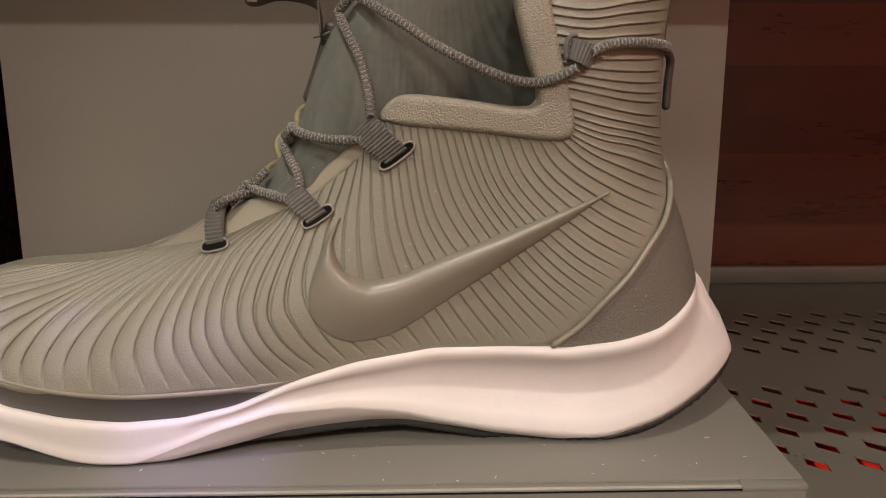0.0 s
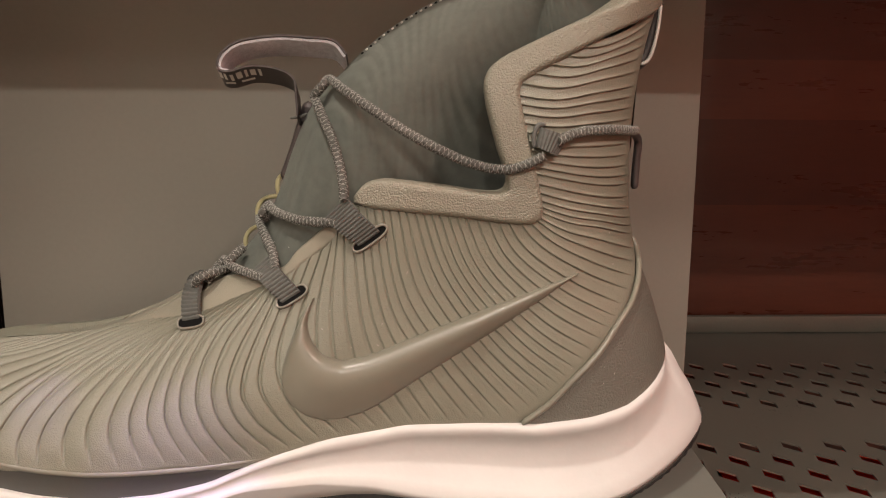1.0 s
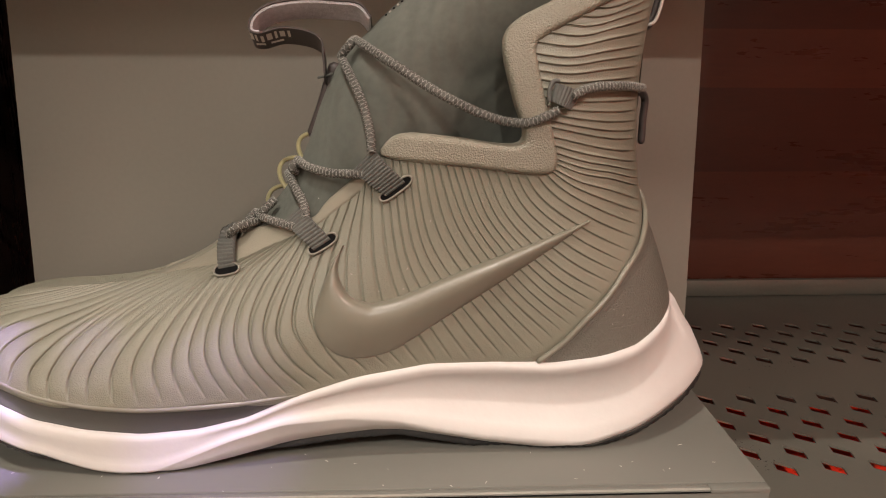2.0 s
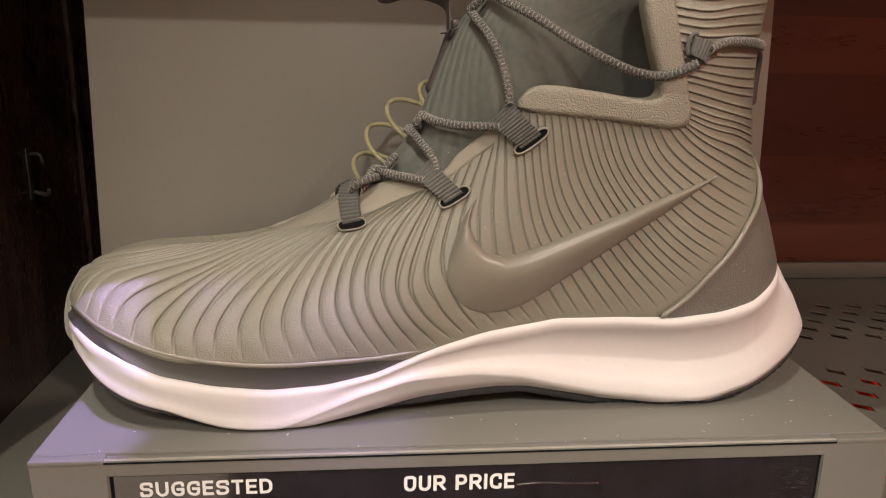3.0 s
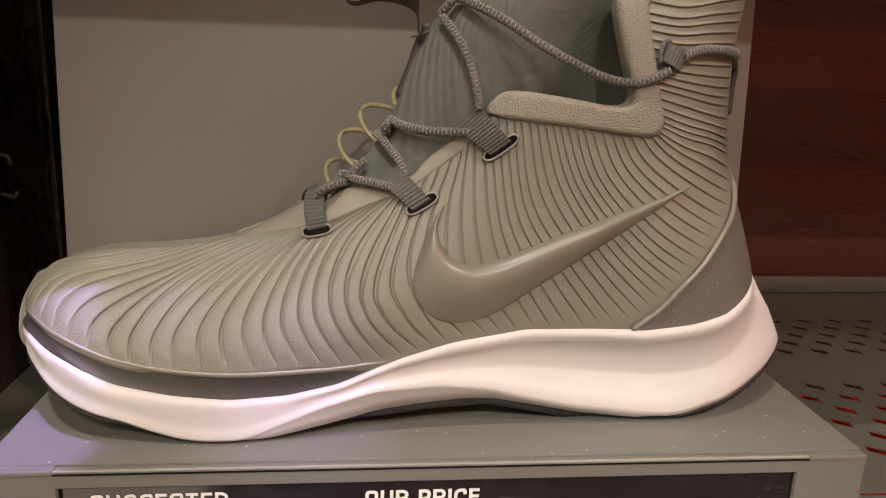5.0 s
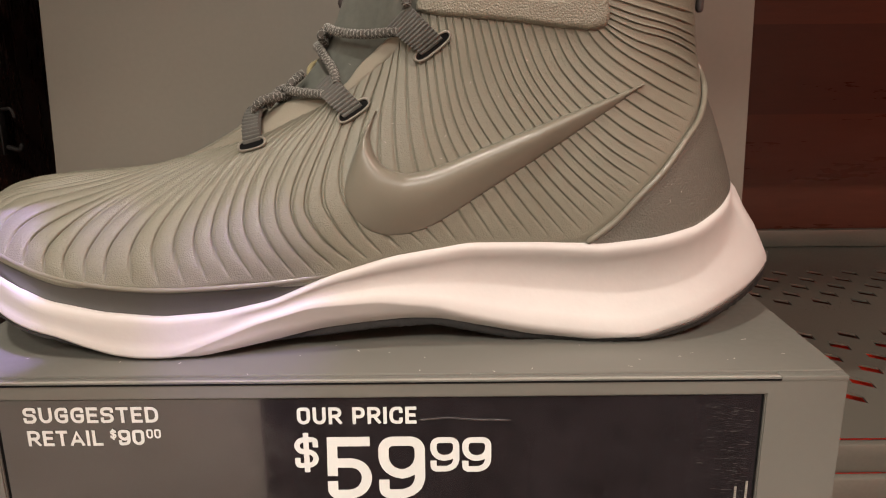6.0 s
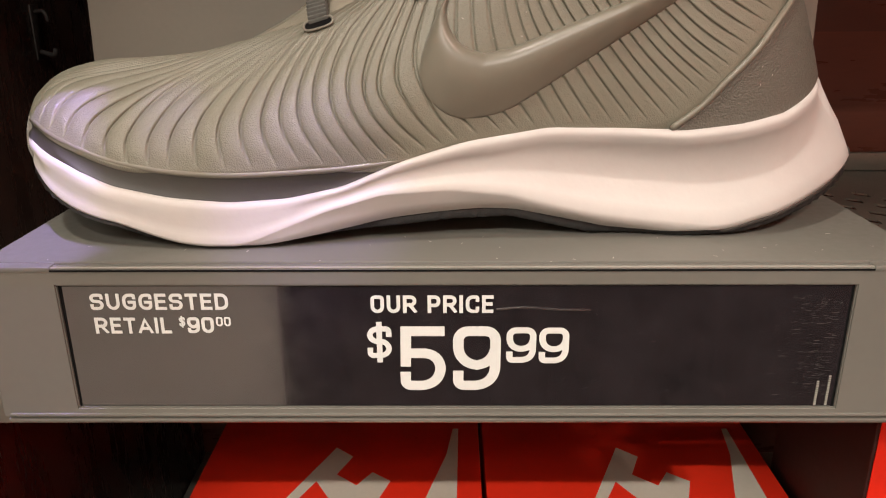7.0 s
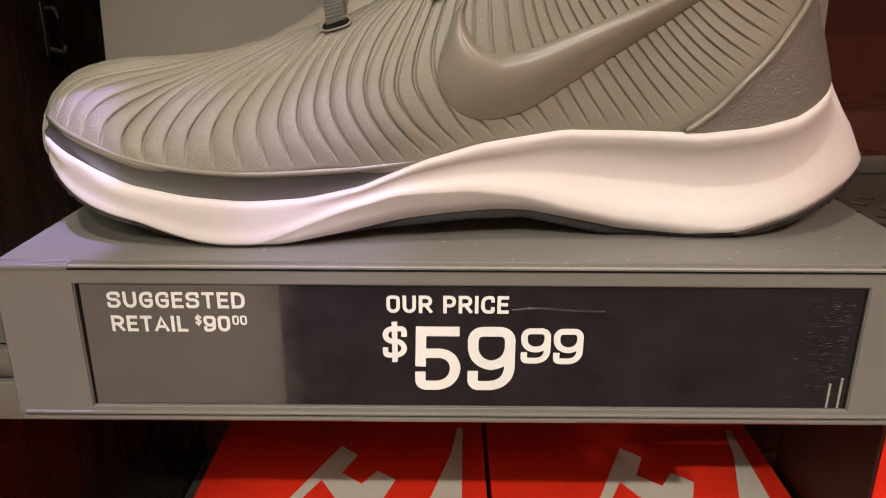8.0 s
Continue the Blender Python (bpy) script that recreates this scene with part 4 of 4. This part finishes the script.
def tabs(boot):
    # folded pull tab on the tongue
    line = even([(-.0075, .143), (-.0078, .150), (-.0085, .1565), (-.014, .1600), (-.024, .1612), (-.032, .1592), (-.0358, .1602), (-.0345, .1648), (-.028, .1692), (-.015, .1712), (-.003, .1708), (.006, .1698), (.0105, .165)], 90)
    t = np.gradient(line, axis=0)
    t /= np.linalg.norm(t, axis=1)[:, None]
    n = np.stack([-t[:, 1], t[:, 0]], 1)
    for k, (mat, lo, hi, label) in enumerate(((TAB, 0.0, 0.0007, "dark satin outer face with pale woven print"), (FUZZ, -0.0009, 0.0, "fuzzy grey inner face"))):
        verts = []
        wid = 0.0075 if k == 0 else 0.0069
        span = range(90) if k == 0 else range(36, 90)
        for i in span:
            for y, h in ((-wid, lo), (-wid, hi), (wid * 0.3, hi), (wid * 0.3, lo)):
                q = line[i] + n[i] * h
                verts.append((q[0], YC + y - 0.002, q[1] - 0.62 * y))
        faces = []
        for i in range(len(span) - 1):
            for j in range(4):
                faces.append([i * 4 + j, i * 4 + (j + 1) % 4, (i + 1) * 4 + (j + 1) % 4, (i + 1) * 4 + j])
        last = len(span) * 4
        faces += [[0, 1, 2, 3], [last - 1, last - 2, last - 3, last - 4]]
        face = mesh_ob("pull_tab" if k == 0 else "tab_lining", verts, faces, mat, boot, label)
        if k == 0:
            tab = face
    for i, w, y0, y1 in ((46, 1, -.0066, -.0025), (44, 2, -.0062, -.0028), (41, 1, -.0064, -.0026), (39, 2, -.0066, -.0030), (36, 1, -.0060, -.0024), (34, 2, -.0064, -.0028),
                         (31, 1, -.0066, -.0026), (29, 2, -.0062, -.0030), (26, 1, -.0064, -.0026), (44, 4, -.0015, -.0004), (38, 3, -.0015, -.0004), (33, 5, -.0015, -.0004)):
        p, q = line[i] + n[i] * 0.0009, line[i - w] + n[i - w] * 0.0009
        bar = [(a[0], YC + y - 0.002, a[1] - 0.62 * y) for a, y in ((p, y0), (q, y0), (q, y1), (p, y1))]
        mesh_ob("print_bar", bar, [[0, 1, 2, 3]], THREAD, tab, smooth=False)
    rnd = np.random.RandomState(11)
    verts, faces = [], []
    for _ in range(420):
        i, y = rnd.randint(44, 89), rnd.uniform(-.0075, .0022)
        if rnd.rand() < 0.35:
            y = -.0075
        q = line[i] - n[i] * 0.0009
        c = np.array([q[0], YC + y - 0.002, q[1] - 0.62 * y])
        a = rnd.normal(0, 1, 3)
        a *= rnd.uniform(.0005, .0016) / np.linalg.norm(a)
        w = np.cross(a, rnd.normal(0, 1, 3))
        w *= .00007 / np.linalg.norm(w)
        k = len(verts)
        verts += [c - w, c + w, c + a]
        faces.append([k, k + 1, k + 2])
    tagged(mesh_ob("fuzz_fibres", verts, faces, FUZZ, tab, "loose fibres of the fuzzy lining", smooth=False), kind="stuff")
    # strap under the tab down the tongue
    tube("tongue_strap", [(-.0040, YC, .152), (-.0072, YC, .143), (-.0095, YC, .136), (-.0125, YC, .128), (-.0150, YC, .122)], .0026, TAB, boot, "dark strap down the tongue's front", steps=50, sides=12)
    tube("stitching", [(-.0112, YC - .004, .1462), (-.0075, YC - .0065, .1470), (-.0045, YC - .0075, .1482)], .0005, WEBBING, boot, steps=20)

    for k, q in enumerate(even([(.0165, .1695), (.0290, .1792), (.0450, .1882), (.060, .1935)], 26)):
        p = on_side(np.array([q, q + np.array([.0009, .0006])]), .0006)
        tube("stitch", p, .00035, THREAD if k % 2 else DARK, boot, steps=4, sides=5)

    # pull strap at the heel
    line = [(.1235, YC, .196), (.1252, YC, .188), (.1246, YC, .178), (.1225, YC, .1695), (.1195, YC, .167)]
    tube("heel_pull", line, .0030, TAB, boot, "dark heel pull strap with a pale edge", steps=40, flat=1.8)
    tube("heel_pull_edge", [(p[0] + .0012, p[1] - .006, p[2]) for p in line], .0007, THREAD, boot, steps=40)
    tube("lace_tip", [(.1150, YC - .012, .1425), (.1195, YC - .008, .1410), (.1222, YC - .004, .1375), (.1222, YC - .003, .130), (.1222, YC - .003, .1195)], .0016, TAB, boot, "dark lace end hanging behind the heel", steps=40)


def tether():
    out = np.array([.89, 0, -.46])
    c = np.array([-.0378, .148, .0762])
    t = np.linspace(-.4, 3.7, 130)
    rise = dense([(-.0025, 0, -.0075), (.0035, 0, .0080), (.0115, 0, .0228), (.0250, 0, .0345), (.0440, 0, .0430)], 30)
    at = np.stack([np.interp(t, np.linspace(-.5, 3.5, len(rise)), rise[:, k]) for k in range(3)], 1)
    turn = np.pi - 2 * np.pi * t
    p = c + at + .0122 * (np.cos(turn)[:, None] * out + np.sin(turn)[:, None] * np.array([0, .9, .36]))
    p = np.vstack([[(-.040, .112, .058)], p[::2], [(.03, .125, .125)]])
    ob = tube("coiled_tether", p, .0012, TETHER, None, steps=520, sides=8)
    tagged(ob, "thin pale yellow coiled plastic tether against the boot's tongue", "tether")


def boot_thing():
    boot = empty("high_top_boot", (0, YC, 0.0004), "olive grey ribbed rubber high-top boot with off-white sole on the riser", "boot")
    upper(boot)
    sole(boot)
    lacing(boot)
    tabs(boot)
    tether()


def lint():
    """Tiny pale fibres and dust on riser and boot."""
    rnd = np.random.RandomState(4)
    verts, faces = [], []

    def fleck(c, a, b):
        k = len(verts)
        verts.extend([c - a - b, c + a - b, c + a + b, c - a + b])
        faces.append([k, k + 1, k + 2, k + 3])

    for _ in range(26):
        x, y = rnd.uniform(-.15, .155), rnd.uniform(.002, .03)
        t = rnd.uniform(0, 3.1)
        l, w = rnd.uniform(.0002, .0008), rnd.uniform(.00008, .00016)
        fleck(np.array([x, y, .0004]), l * np.array([np.cos(t), np.sin(t), 0]), w * np.array([-np.sin(t), np.cos(t), 0]))
    fleck(np.array([.136, .031, .0005]), np.array([.0010, .0003, 0]), np.array([-.0001, .0002, 0]))
    for _ in range(34):
        xz = np.array([[rnd.uniform(-.02, .11), rnd.uniform(.05, .112)]])
        p = on_side(xz, .0022)[0]
        t = rnd.uniform(0, 3.1)
        l = rnd.uniform(.00012, .0004)
        fleck(p, l * np.array([np.cos(t), 0, np.sin(t)]), .00009 * np.array([-np.sin(t), 0, np.cos(t)]))
    ob = mesh_ob("lint", verts, faces, THREAD, None, smooth=False)
    tagged(ob, "tiny pale lint fibres on the riser and boot", "lint", kind="stuff")


# ---- shoe boxes below ----
def shoe_box(x0, x1, y0, y1, z0, z1, label, marks=(), card=None):
    thing = empty("shoe_box", ((x0 + x1) / 2, (y0 + y1) / 2, z0), label, "shoe box", "shoe boxes under the shelf")
    part("base", block((x0 + .002, y0 + .002, z0), (x1 - .002, y1 - .002, z1 - .004), .001), card or ORANGE, thing)
    lid = part("lid", block((x0, y0, z1 - .045), (x1, y1, z1), .0012), card or ORANGE, thing, "" if card else "orange-red printed lid", smooth=True)
    if card:
        part("top_print", block((x0 + .003, y0 + .003, z1 + .0002), (x1 - .003, y1 - .003, z1 + .0008), .0002), ORANGE, lid, "orange-red printed top")
        part("front_print", block((x0 + .0008, y0 - .0008, z1 - .0445), (x1 - .001, y0 - .0002, z1 - .001), .0002), ORANGE, lid, "orange-red printed front of the lid")
        part("front_print", block((x0 + .0035, y0 + .0008, z0 + .002), (x1 - .003, y0 + .0017, z1 - .0455), .0002), ORANGE, thing, "orange-red printed front")
    for poly in marks:
        bm = bmesh.new()
        face = bm.faces.new([bm.verts.new((p[0], p[1], z1 + .0003)) for p in poly])
        part("printed_mark", bm, PAPER, lid, "cream printed mark")


def boxes():
    floor_z = -0.361
    mark = [[(-.1125, .193), (-.0855, .2545), (-.0720, .2428), (-.0810, .2215), (-.0657, .2092), (-.0560, .2242), (-.0426, .2139), (-.0540, .180), (-.075, .155), (-.0915, .160), (-.0800, .190), (-.0940, .2135), (-.104, .193), (-.118, .150), (-.132, .150)],
            [(.0010, .2800), (.0052, .2800), (.0024, .150), (-.034, .150), (-.0180, .1945), (-.004, .245)]]
    shoe_box(-.1775, .0205, -.02, .31, floor_z, -.24, "orange-red shoe box with cream printed marks", mark)
    shoe_box(.0235, .2265, -.02, .31, floor_z, -.24, "orange-red shoe box with cream printed marks", [[(x + .2075, y) for x, y in m] for m in mark])
    shoe_box(.2285, .4285, .125, .240, floor_z, -.088, "tall black shoe box with orange-red front and top under the shelf", (), BLACKCARD)


setting()
mirror_stand_in()
back_panel()
hook()
riser()
boot_thing()
lint()
boxes()
